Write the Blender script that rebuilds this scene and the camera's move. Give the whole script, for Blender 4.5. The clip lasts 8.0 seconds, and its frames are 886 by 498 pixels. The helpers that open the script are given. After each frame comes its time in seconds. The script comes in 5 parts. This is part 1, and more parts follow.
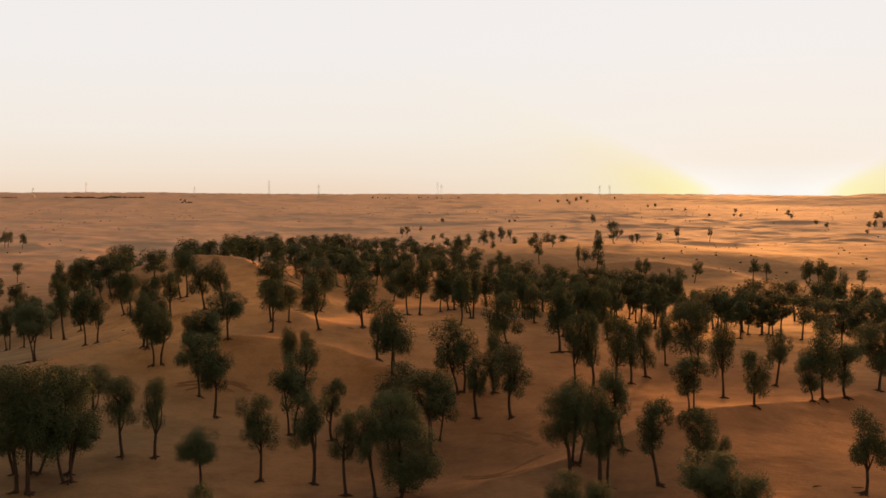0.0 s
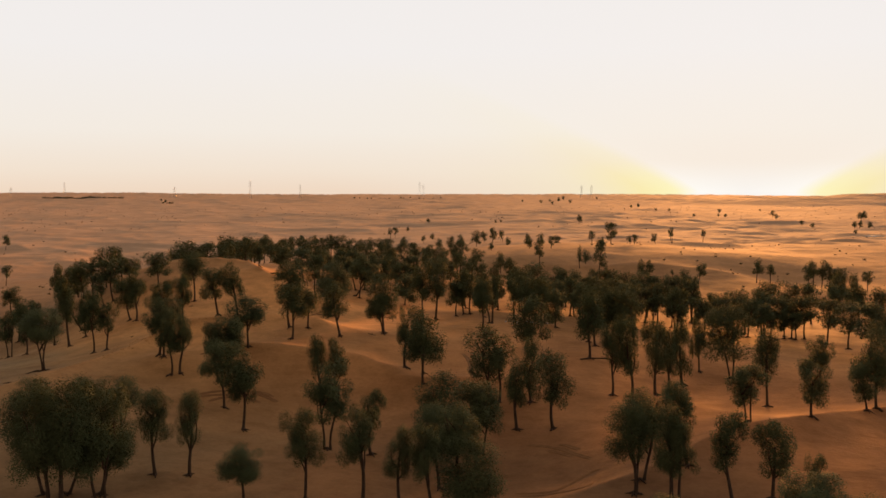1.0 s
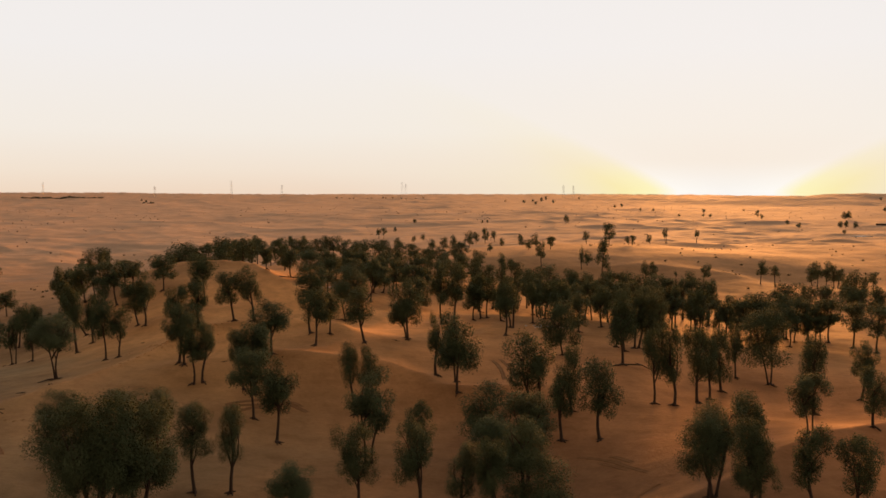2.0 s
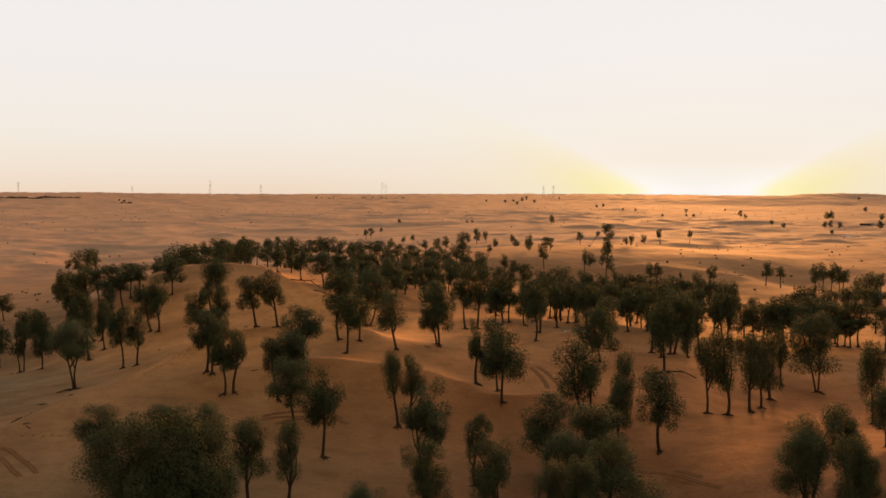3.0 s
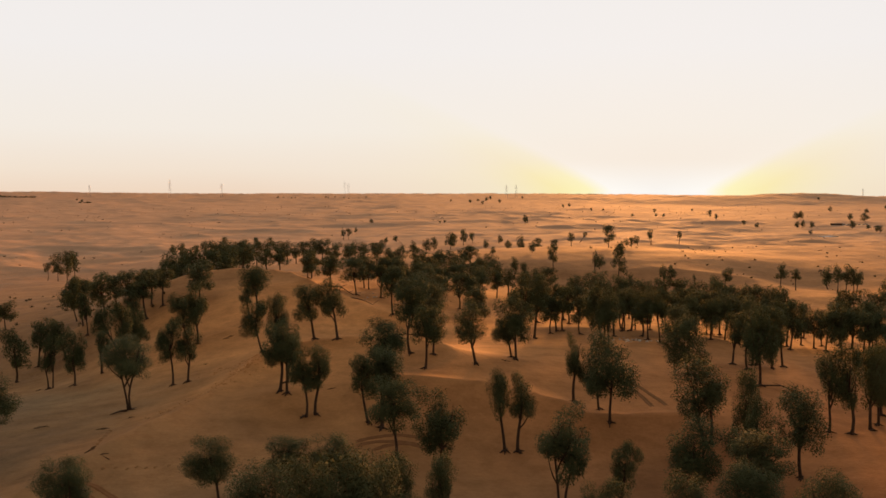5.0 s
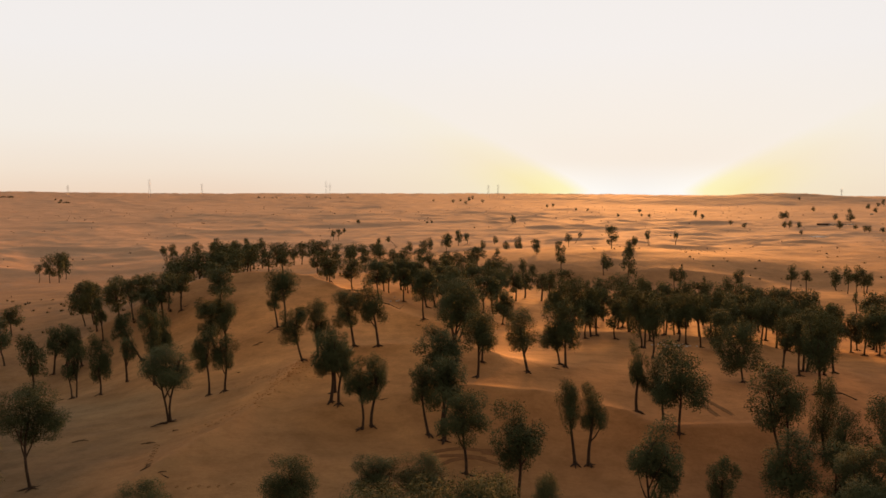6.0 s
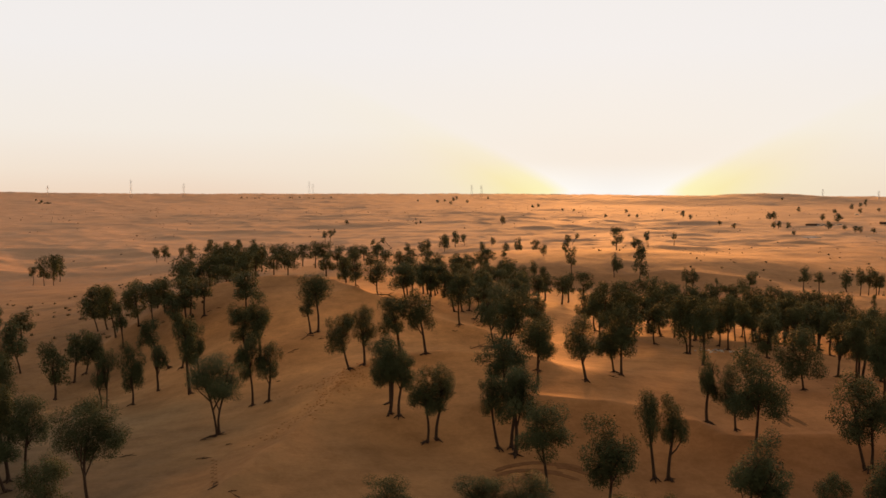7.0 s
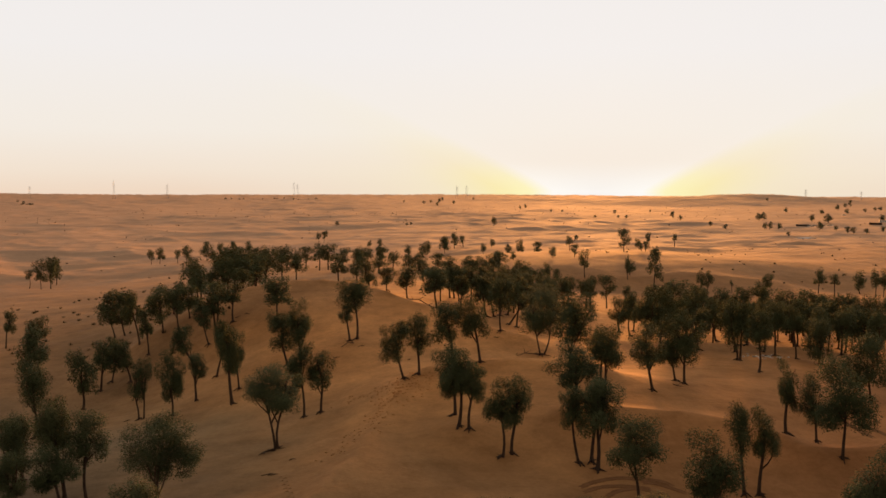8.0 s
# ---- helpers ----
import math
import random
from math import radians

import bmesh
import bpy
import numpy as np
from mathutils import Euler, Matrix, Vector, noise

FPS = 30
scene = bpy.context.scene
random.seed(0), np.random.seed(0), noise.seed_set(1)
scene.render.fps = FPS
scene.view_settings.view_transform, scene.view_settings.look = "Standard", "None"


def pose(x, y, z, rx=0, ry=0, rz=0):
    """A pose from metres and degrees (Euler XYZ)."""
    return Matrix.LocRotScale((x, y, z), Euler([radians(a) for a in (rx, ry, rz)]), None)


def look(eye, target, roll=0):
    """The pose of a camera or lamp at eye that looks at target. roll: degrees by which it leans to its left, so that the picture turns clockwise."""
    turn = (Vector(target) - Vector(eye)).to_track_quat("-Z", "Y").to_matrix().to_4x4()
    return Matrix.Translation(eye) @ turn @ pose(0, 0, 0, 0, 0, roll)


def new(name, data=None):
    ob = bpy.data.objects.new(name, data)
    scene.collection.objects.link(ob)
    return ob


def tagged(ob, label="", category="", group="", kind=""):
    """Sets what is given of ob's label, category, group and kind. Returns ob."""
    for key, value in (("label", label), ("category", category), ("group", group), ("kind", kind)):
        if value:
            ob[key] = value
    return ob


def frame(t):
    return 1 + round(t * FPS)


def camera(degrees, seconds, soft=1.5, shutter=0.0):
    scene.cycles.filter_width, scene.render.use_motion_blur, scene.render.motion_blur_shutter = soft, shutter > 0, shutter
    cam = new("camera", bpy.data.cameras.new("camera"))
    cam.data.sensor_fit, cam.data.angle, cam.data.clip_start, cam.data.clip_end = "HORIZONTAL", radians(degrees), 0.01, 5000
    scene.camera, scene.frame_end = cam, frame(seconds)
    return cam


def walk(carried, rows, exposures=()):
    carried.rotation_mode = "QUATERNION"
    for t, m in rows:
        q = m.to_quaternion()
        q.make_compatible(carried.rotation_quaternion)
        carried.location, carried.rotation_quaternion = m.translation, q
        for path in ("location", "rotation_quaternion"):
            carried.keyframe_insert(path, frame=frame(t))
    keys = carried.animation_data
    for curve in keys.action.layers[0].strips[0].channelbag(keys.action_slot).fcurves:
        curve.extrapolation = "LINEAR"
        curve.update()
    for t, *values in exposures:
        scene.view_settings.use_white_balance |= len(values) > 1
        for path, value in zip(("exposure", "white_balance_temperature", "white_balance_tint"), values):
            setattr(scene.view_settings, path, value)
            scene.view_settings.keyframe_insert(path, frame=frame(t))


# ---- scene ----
cam = camera(49.29, 8.0, soft=1.6)
ROWS = [
    (0.0, 0.000, 0.000, 23.000, 0.000, -3.449, 0.000),
    (0.5, -2.786, 1.962, 23.092, -0.534, -3.442, -0.002),
    (1.0, -6.150, 4.316, 23.198, -1.177, -3.439, -0.002),
    (1.5, -9.020, 6.311, 23.287, -1.724, -3.439, 0.001),
    (3.0, -19.323, 13.371, 23.590, -3.652, -3.456, 0.024),
    (3.5, -22.606, 15.588, 23.684, -4.248, -3.464, 0.033),
    (4.0, -26.493, 18.192, 23.797, -4.938, -3.474, 0.044),
    (4.5, -29.788, 20.383, 23.893, -5.510, -3.481, 0.052),
    (6.0, -41.089, 27.784, 24.239, -7.349, -3.492, 0.067),
    (6.5, -44.578, 30.034, 24.354, -7.875, -3.488, 0.065),
    (7.0, -48.780, 32.724, 24.497, -8.479, -3.477, 0.059),
    (7.5, -52.351, 34.993, 24.624, -8.966, -3.462, 0.048),
    (8.0, -56.605, 37.676, 24.784, -9.514, -3.437, 0.030),
]
walk(cam, [(t, pose(x, y, z) @ pose(0, 0, 0, 0, 0, yaw) @ pose(0, 0, 0, 90 + pitch) @ pose(0, 0, 0, 0, 0, roll)) for t, x, y, z, yaw, pitch, roll in ROWS])

# ---------------------------------------------------------------- sky and sun
SUN_AZIMUTH, SUN_HEIGHT = 18.6, 4.0          # degrees to the right of the way ahead, above the horizon
a, e = radians(SUN_AZIMUTH), radians(SUN_HEIGHT)
SUN_WAY = Vector((math.sin(a) * math.cos(e), math.cos(a) * math.cos(e), math.sin(e)))
world = bpy.data.worlds.new("dusty_evening_sky")
scene.world = world
world.use_nodes = True
wn, wl = world.node_tree.nodes, world.node_tree.links
wn.clear()


def sky_ramp(source, stops):
    r = wn.new("ShaderNodeValToRGB")
    while len(r.color_ramp.elements) < len(stops):
        r.color_ramp.elements.new(0.5)
    for el, (at, col) in zip(r.color_ramp.elements, stops):
        el.position, el.color = at, (*col, 1)
    wl.new(source, r.inputs["Fac"])
    return r.outputs["Color"]


def sky_mix(blend, one, two):
    m = wn.new("ShaderNodeMix")
    m.data_type, m.blend_type, m.clamp_result = "RGBA", blend, False
    m.inputs[0].default_value = 1.0
    wl.new(one, m.inputs[6])
    wl.new(two, m.inputs[7])
    return m.outputs[2]


# the clear sky's own light, and the desert dust in front of it: pale over the horizon, bright round the sun, dim away from it
sky = wn.new("ShaderNodeTexSky")
sky.sky_type, sky.sun_disc = "NISHITA", False
sky.sun_elevation, sky.sun_rotation = e, a
sky.altitude, sky.air_density, sky.dust_density, sky.ozone_density = 50, 1.0, 3.0, 1.0
clear_sky = wn.new("ShaderNodeBackground")
clear_sky.inputs["Strength"].default_value = 0.0006
wl.new(sky.outputs["Color"], clear_sky.inputs["Color"])
way = wn.new("ShaderNodeTexCoord").outputs["Generated"]
split = wn.new("ShaderNodeSeparateXYZ")
wl.new(way, split.inputs[0])
towards = wn.new("ShaderNodeVectorMath")
towards.operation = "DOT_PRODUCT"
towards.inputs[1].default_value = (math.sin(a), math.cos(a), 0.0)
wl.new(way, towards.inputs[0])
near_sun = wn.new("ShaderNodeMapRange")
near_sun.inputs["From Min"].default_value, near_sun.inputs["From Max"].default_value = -1.0, 1.0
wl.new(towards.outputs["Value"], near_sun.inputs["Value"])
height_colour = sky_ramp(split.outputs["Z"], [(0.0, (0.87, 0.69, 0.54)), (0.02, (0.89, 0.76, 0.63)), (0.06, (0.90, 0.83, 0.75)), (0.14, (0.89, 0.852, 0.83)), (0.25, (0.88, 0.845, 0.832)), (0.5, (0.56, 0.485, 0.41)), (1.0, (0.465, 0.41, 0.355))])
side_colour = sky_ramp(near_sun.outputs["Result"], [(0.0, (0.34, 0.303, 0.262)), (0.5, (0.555, 0.505, 0.446)), (0.80, (1.0, 1.0, 1.0)), (1.0, (1.0, 1.0, 1.0))])


def sky_math(operation, one, two, clamp=False):
    m = wn.new("ShaderNodeMath")
    m.operation, m.use_clamp = operation, clamp
    for socket, value in zip(m.inputs, (one, two)):
        if isinstance(value, (int, float)):
            socket.default_value = value
        else:
            wl.new(value, socket)
    return m.outputs[0]


# the glare of the setting sun: a white fan that widens upwards, between yellow wings along the horizon
aside = wn.new("ShaderNodeVectorMath")
aside.operation = "DOT_PRODUCT"
aside.inputs[1].default_value = (math.cos(a), -math.sin(a), 0.0)
wl.new(way, aside.inputs[0])
off = sky_math("ABSOLUTE", aside.outputs["Value"], 0.0)
fan = sky_math("SUBTRACT", off, sky_math("MULTIPLY", sky_math("POWER", sky_math("MAXIMUM", split.outputs["Z"], 0.0), 1.15), 2.9))
fan = sky_math("ADD", sky_math("MULTIPLY", fan, 2.0), 0.2, True)
ahead_only = sky_math("MULTIPLY", sky_math("SUBTRACT", towards.outputs["Value"], 0.55), 8.0, True)
low_share = sky_ramp(split.outputs["Z"], [(0.0, (1.0, 1.0, 1.0)), (0.012, (0.80, 0.80, 0.80)), (0.03, (0.34, 0.34, 0.34)), (0.06, (0.11, 0.11, 0.11)), (0.13, (0.0, 0.0, 0.0))])
wing_colour = sky_ramp(fan, [(0.0, (0.93, 0.90, 0.865)), (0.20, (0.96, 0.94, 0.90)), (0.29, (1.0, 0.985, 0.94)), (0.335, (0.99, 0.93, 0.52)), (0.40, (0.97, 0.87, 0.42)), (0.52, (0.93, 0.86, 0.60)), (0.8, (0.91, 0.86, 0.73))])
wing_share = sky_ramp(fan, [(0.0, (1.0, 1.0, 1.0)), (0.36, (1.0, 1.0, 1.0)), (0.44, (0.80, 0.80, 0.80)), (0.62, (0.45, 0.45, 0.45)), (1.0, (0.0, 0.0, 0.0))])
veil = wn.new("ShaderNodeMix")
veil.data_type = "RGBA"
wl.new(sky_math("MULTIPLY", sky_math("MULTIPLY", wing_share, low_share), sky_math("MULTIPLY", ahead_only, 0.9)), veil.inputs[0])
wl.new(sky_mix("MULTIPLY", height_colour, side_colour), veil.inputs[6])
wl.new(wing_colour, veil.inputs[7])
dust = wn.new("ShaderNodeBackground")
dust.inputs["Strength"].default_value = 1.0
wl.new(veil.outputs[2], dust.inputs["Color"])
both = wn.new("ShaderNodeAddShader")
wl.new(clear_sky.outputs[0], both.inputs[0])
wl.new(dust.outputs[0], both.inputs[1])
world_out = wn.new("ShaderNodeOutputWorld")
wl.new(both.outputs[0], world_out.inputs["Surface"])

sun = new("sun", bpy.data.lights.new("sun", "SUN"))
sun.data.energy, sun.data.angle, sun.data.color = 9.0, radians(9), (1.0, 0.375, 0.09)
sun.matrix_world = look((0, 0, 60), Vector((0, 0, 60)) - SUN_WAY)
scene.view_settings.exposure = 0.0


# ---------------------------------------------------------------- materials
def shader(name, roughness=0.9, specular=0.2):
    """An empty node material: its nodes, links and Principled shader."""
    m = bpy.data.materials.new(name)
    m.use_nodes = True
    n, l = m.node_tree.nodes, m.node_tree.links
    p = n["Principled BSDF"]
    p.inputs["Roughness"].default_value = roughness
    p.inputs["Specular IOR Level"].default_value = specular
    return m, n, l, p


def noise_node(n, l, scale, detail=4.0, rough=0.55, coords=None):
    t = n.new("ShaderNodeTexNoise")
    t.inputs["Scale"].default_value, t.inputs["Detail"].default_value, t.inputs["Roughness"].default_value = scale, detail, rough
    if coords is not None:
        l.new(coords, t.inputs["Vector"])
    return t


def ramp_node(n, l, source, stops):
    r = n.new("ShaderNodeValToRGB")
    while len(r.color_ramp.elements) < len(stops):
        r.color_ramp.elements.new(0.5)
    for el, (pos, col) in zip(r.color_ramp.elements, stops):
        el.position, el.color = pos, (*col, 1)
    l.new(source, r.inputs["Fac"])
    return r


def mix_node(n, l, fac, one, two, blend="MIX"):
    m = n.new("ShaderNodeMix")
    m.data_type, m.blend_type = "RGBA", blend
    for socket, value in ((m.inputs[0], fac), (m.inputs[6], one), (m.inputs[7], two)):
        if isinstance(value, (int, float)):
            socket.default_value = value
        elif isinstance(value, tuple):
            socket.default_value = (*value, 1)
        else:
            l.new(value, socket)
    return m.outputs[2]


def sand_material():
    m, n, l, p = shader("wind_blown_sand", 0.9, 0.045)
    pos = n.new("ShaderNodeNewGeometry").outputs["Position"]
    broad = noise_node(n, l, 0.012, 5, 0.55, pos)
    patch = noise_node(n, l, 0.11, 5, 0.6, pos)
    grain = noise_node(n, l, 2.2, 5, 0.7, pos)
    c = ramp_node(n, l, broad.outputs["Fac"], [(0.3, (0.462, 0.227, 0.092)), (0.7, (0.578, 0.309, 0.133))]).outputs["Color"]
    d = ramp_node(n, l, patch.outputs["Fac"], [(0.3, (0.74, 0.73, 0.72)), (0.65, (1.08, 1.07, 1.06))]).outputs["Color"]
    c = mix_node(n, l, 1.0, c, d, "MULTIPLY")
    mottle = ramp_node(n, l, noise_node(n, l, 0.42, 5, 0.62, pos).outputs["Fac"], [(0.32, (0.84, 0.83, 0.82)), (0.52, (1.0, 1.0, 1.0)), (0.7, (1.07, 1.06, 1.05))]).outputs["Color"]
    c = mix_node(n, l, 1.0, c, mottle, "MULTIPLY")
    flat = noise_node(n, l, 0.017, 3, 0.5, pos)
    where = ramp_node(n, l, flat.outputs["Fac"], [(0.50, (0, 0, 0)), (0.62, (1, 1, 1))]).outputs["Color"]
    c = mix_node(n, l, where, c, mix_node(n, l, 1.0, c, (0.86, 0.90, 0.96), "MULTIPLY"))
    # clean loose sand on the high dune, leaf litter and dung on the grove's floor in the west and south; light and
    # shade are painted into both
    stir = noise_node(n, l, 0.045, 4, 0.6, pos)
    moved = n.new("ShaderNodeVectorMath")
    moved.operation = "MULTIPLY_ADD"
    moved.inputs[1].default_value = (30, 30, 0)
    l.new(stir.outputs["Color"], moved.inputs[0])
    l.new(pos, moved.inputs[2])

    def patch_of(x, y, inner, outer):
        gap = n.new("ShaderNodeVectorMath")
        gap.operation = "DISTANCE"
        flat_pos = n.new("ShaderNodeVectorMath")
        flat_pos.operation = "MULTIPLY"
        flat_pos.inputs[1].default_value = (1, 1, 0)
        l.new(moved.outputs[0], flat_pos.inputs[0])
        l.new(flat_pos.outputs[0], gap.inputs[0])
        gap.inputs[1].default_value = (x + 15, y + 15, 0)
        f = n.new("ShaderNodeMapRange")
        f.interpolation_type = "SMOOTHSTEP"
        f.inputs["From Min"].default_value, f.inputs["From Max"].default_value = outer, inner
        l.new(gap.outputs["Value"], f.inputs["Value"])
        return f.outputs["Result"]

    # the dune's sand, brightened in colour for the light on its face
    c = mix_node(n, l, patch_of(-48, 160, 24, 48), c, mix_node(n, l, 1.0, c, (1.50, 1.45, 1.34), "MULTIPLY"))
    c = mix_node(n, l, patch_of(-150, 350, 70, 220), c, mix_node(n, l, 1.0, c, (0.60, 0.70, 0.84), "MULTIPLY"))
    # litter greys the grove's floor; its shade is darkened into the colour too
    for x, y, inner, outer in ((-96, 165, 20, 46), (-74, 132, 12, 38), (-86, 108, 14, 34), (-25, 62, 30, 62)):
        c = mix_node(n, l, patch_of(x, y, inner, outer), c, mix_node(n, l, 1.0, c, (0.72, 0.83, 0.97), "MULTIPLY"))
    # the sun's warm glare painted as sand colour: duller in the west, redder east
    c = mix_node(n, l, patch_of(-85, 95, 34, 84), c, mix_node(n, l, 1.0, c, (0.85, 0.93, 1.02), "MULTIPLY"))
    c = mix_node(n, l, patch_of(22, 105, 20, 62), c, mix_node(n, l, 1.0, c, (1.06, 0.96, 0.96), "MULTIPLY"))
    # shade of the near south-east slope, darkened into the sand
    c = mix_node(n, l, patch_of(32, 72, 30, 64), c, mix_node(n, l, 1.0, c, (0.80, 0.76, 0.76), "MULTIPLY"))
    # distance haze put into the open plain's colour: paler, greyer sand than the orange dunes of the grove
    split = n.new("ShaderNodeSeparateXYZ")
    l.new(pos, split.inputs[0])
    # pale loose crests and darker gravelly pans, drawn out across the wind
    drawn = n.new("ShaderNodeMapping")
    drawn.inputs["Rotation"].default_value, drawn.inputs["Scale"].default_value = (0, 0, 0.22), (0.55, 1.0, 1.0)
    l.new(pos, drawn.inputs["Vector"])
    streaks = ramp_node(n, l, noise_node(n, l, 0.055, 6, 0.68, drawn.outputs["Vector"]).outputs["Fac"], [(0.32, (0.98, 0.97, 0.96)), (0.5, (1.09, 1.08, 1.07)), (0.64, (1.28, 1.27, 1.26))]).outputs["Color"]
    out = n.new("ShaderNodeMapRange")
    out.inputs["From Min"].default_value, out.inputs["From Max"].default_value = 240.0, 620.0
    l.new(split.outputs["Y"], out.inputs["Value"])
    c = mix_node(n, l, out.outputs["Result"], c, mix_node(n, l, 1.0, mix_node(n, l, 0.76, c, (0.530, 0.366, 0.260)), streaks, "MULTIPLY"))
    g = ramp_node(n, l, grain.outputs["Fac"], [(0.3, (0.88, 0.87, 0.86)), (0.7, (1.06, 1.06, 1.06))]).outputs["Color"]
    c = mix_node(n, l, 1.0, c, g, "MULTIPLY")
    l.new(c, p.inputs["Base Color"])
    # wind ripples and trodden unevenness
    stretch = n.new("ShaderNodeMapping")
    stretch.inputs["Rotation"].default_value, stretch.inputs["Scale"].default_value = (0, 0, 0.5), (0.5, 1.1, 1.0)
    l.new(pos, stretch.inputs["Vector"])
    ripple = noise_node(n, l, 0.5, 5, 0.6, stretch.outputs["Vector"])
    fine = noise_node(n, l, 1.9, 4, 0.65, pos)
    small = n.new("ShaderNodeMath")
    small.operation = "MULTIPLY_ADD"
    # trodden patches are rougher than wind-smoothed sand
    trodden = ramp_node(n, l, noise_node(n, l, 0.06, 3, 0.55, pos).outputs["Fac"], [(0.45, (0.10, 0.10, 0.10)), (0.62, (0.75, 0.75, 0.75))])
    l.new(trodden.outputs["Color"], small.inputs[1])
    l.new(fine.outputs["Fac"], small.inputs[0])
    add = n.new("ShaderNodeMath")
    add.operation = "ADD"
    l.new(ripple.outputs["Fac"], add.inputs[0])
    l.new(patch.outputs["Fac"], add.inputs[1])
    b = n.new("ShaderNodeBump")
    b.inputs["Strength"].default_value, b.inputs["Distance"].default_value = 0.26, 0.5
    l.new(add.outputs[0], small.inputs[2])
    l.new(small.outputs[0], b.inputs["Height"])
    l.new(b.outputs["Normal"], p.inputs["Normal"])
    return m


def leaf_material(name, dark, light):
    m, n, l, p = shader(name, 0.85, 0.08)
    info = n.new("ShaderNodeObjectInfo")
    pos = n.new("ShaderNodeNewGeometry")
    clump = noise_node(n, l, 0.9, 3, 0.6, pos.outputs["Position"])
    c = ramp_node(n, l, clump.outputs["Fac"], [(0.3, dark), (0.7, light)]).outputs["Color"]
    tint = ramp_node(n, l, info.outputs["Random"], [(0.0, (0.86, 0.90, 0.84)), (1.0, (1.10, 1.06, 0.98))]).outputs["Color"]
    c = mix_node(n, l, 1.0, c, tint, "MULTIPLY")
    leaf = ramp_node(n, l, pos.outputs["Random Per Island"], [(0.0, (0.90, 0.91, 0.90)), (1.0, (1.08, 1.08, 1.06))]).outputs["Color"]
    c = mix_node(n, l, 1.0, c, leaf, "MULTIPLY")
    l.new(c, p.inputs["Base Color"])
    thin = n.new("ShaderNodeBsdfTranslucent")
    l.new(c, thin.inputs["Color"])
    both = n.new("ShaderNodeMixShader")
    both.inputs[0].default_value = 0.03
    l.new(p.outputs[0], both.inputs[1])
    l.new(thin.outputs[0], both.inputs[2])
    l.new(both.outputs[0], n["Material Output"].inputs["Surface"])
    return m


def bark_material():
    m, n, l, p = shader("grey_brown_bark", 0.9, 0.15)
    pos = n.new("ShaderNodeTexCoord").outputs["Object"]
    st = n.new("ShaderNodeMapping")
    st.inputs["Scale"].default_value = (9, 9, 1.5)
    l.new(pos, st.inputs["Vector"])
    fibre = noise_node(n, l, 1.0, 5, 0.65, st.outputs["Vector"])
    c = ramp_node(n, l, fibre.outputs["Fac"], [(0.3, (0.040, 0.027, 0.020)), (0.7, (0.115, 0.078, 0.056))]).outputs["Color"]
    l.new(c, p.inputs["Base Color"])
    b = n.new("ShaderNodeBump")
    b.inputs["Strength"].default_value, b.inputs["Distance"].default_value = 0.6, 0.05
    l.new(fibre.outputs["Fac"], b.inputs["Height"])
    l.new(b.outputs["Normal"], p.inputs["Normal"])
    return m


SAND = sand_material()
LEAVES = leaf_material("ghaf_foliage", (0.067, 0.082, 0.042), (0.111, 0.130, 0.067))
BARK = bark_material()

# ---------------------------------------------------------------- the dunes
DUNES = []


def dune(x, y, height, radius):
    """A round swell of sand (or a hollow, where the height is below zero)."""
    DUNES.append((x, y, height, radius))


dune(-156, 445, 2.05, 152)
dune(80, -80, 6.73, 136)
dune(900, 2500, -0.38, 900)
dune(140, 220, 3.61, 151)
dune(-100, 60, 0.81, 68)
dune(-900, 2500, -4.61, 900)
dune(-100, -80, 5.63, 140)
dune(0, 2500, 7.03, 900)
dune(40, 40, 2.58, 74)
dune(-27, 160, 5.62, 76)
dune(86, 493, 3.81, 169)
dune(500, 1090, 2.41, 605)
dune(-27, 793, -3.53, 320)
dune(-400, 1200, -3.53, 700)
dune(33, 113, 1.21, 76)
dune(-200, 300, -0.37, 163)
dune(300, 1200, 1.78, 522)
dune(-35, 79, -1.68, 60)
dune(200, 400, 3.80, 174)
dune(71, 283, -6.35, 93)
dune(-88, 166, -0.73, 100)
dune(-60, 30, 0.32, 55)
dune(0, 30, -1.58, 60)
dune(-92, 554, -2.83, 188)
dune(14, 340, 6.64, 102)
dune(-43, 255, 0.78, 100)
dune(-156, 445, -2.10, 60)
dune(19, 72, 0.46, 9)
dune(136, 492, -0.27, 48)
dune(-33, 187, 2.40, 16)
dune(-20, 808, -1.61, 60)
dune(97, 233, 0.36, 36)
dune(14, 340, 1.34, 28)
dune(-42, 96, 0.91, 14)
dune(19, 141, 0.54, 17)
dune(-88, 166, -1.54, 15)
dune(-92, 554, -1.62, 60)
dune(37, 533, 1.98, 32)
dune(61, 292, 0.19, 12)
dune(-11, 82, -1.32, 12)
dune(8, 193, -0.25, 18)
dune(-20, 126, 1.40, 10)
dune(-71, 212, 3.64, 13)
dune(-52, 145, 0.14, 13)
dune(-43, 255, 6.50, 32)
dune(33, 113, -1.70, 12)
dune(78, 478, 1.17, 31)
dune(103, 301, -4.58, 18)
dune(4, 105, -2.23, 9)
dune(63, 362, 5.48, 49)
dune(28, 182, 0.31, 12)
dune(-20, 160, 0.45, 15)
dune(2, 486, -0.23, 28)
dune(-56, 112, 0.46, 14)
dune(-27, 89, 0.28, 10)
dune(-37, 122, 0.76, 14)
dune(43, 454, -1.82, 25)
dune(4, 87, -2.26, 8)
dune(31, 310, 1.59, 17)
dune(-85, 194, -2.24, 17)
dune(-51, 210, 2.39, 14)
dune(100, 442, 0.34, 34)
dune(-34, 147, 2.37, 11)
dune(12, 161, 1.62, 18)
dune(-6, 119, -0.72, 9)
dune(-47, 172, 2.06, 12)
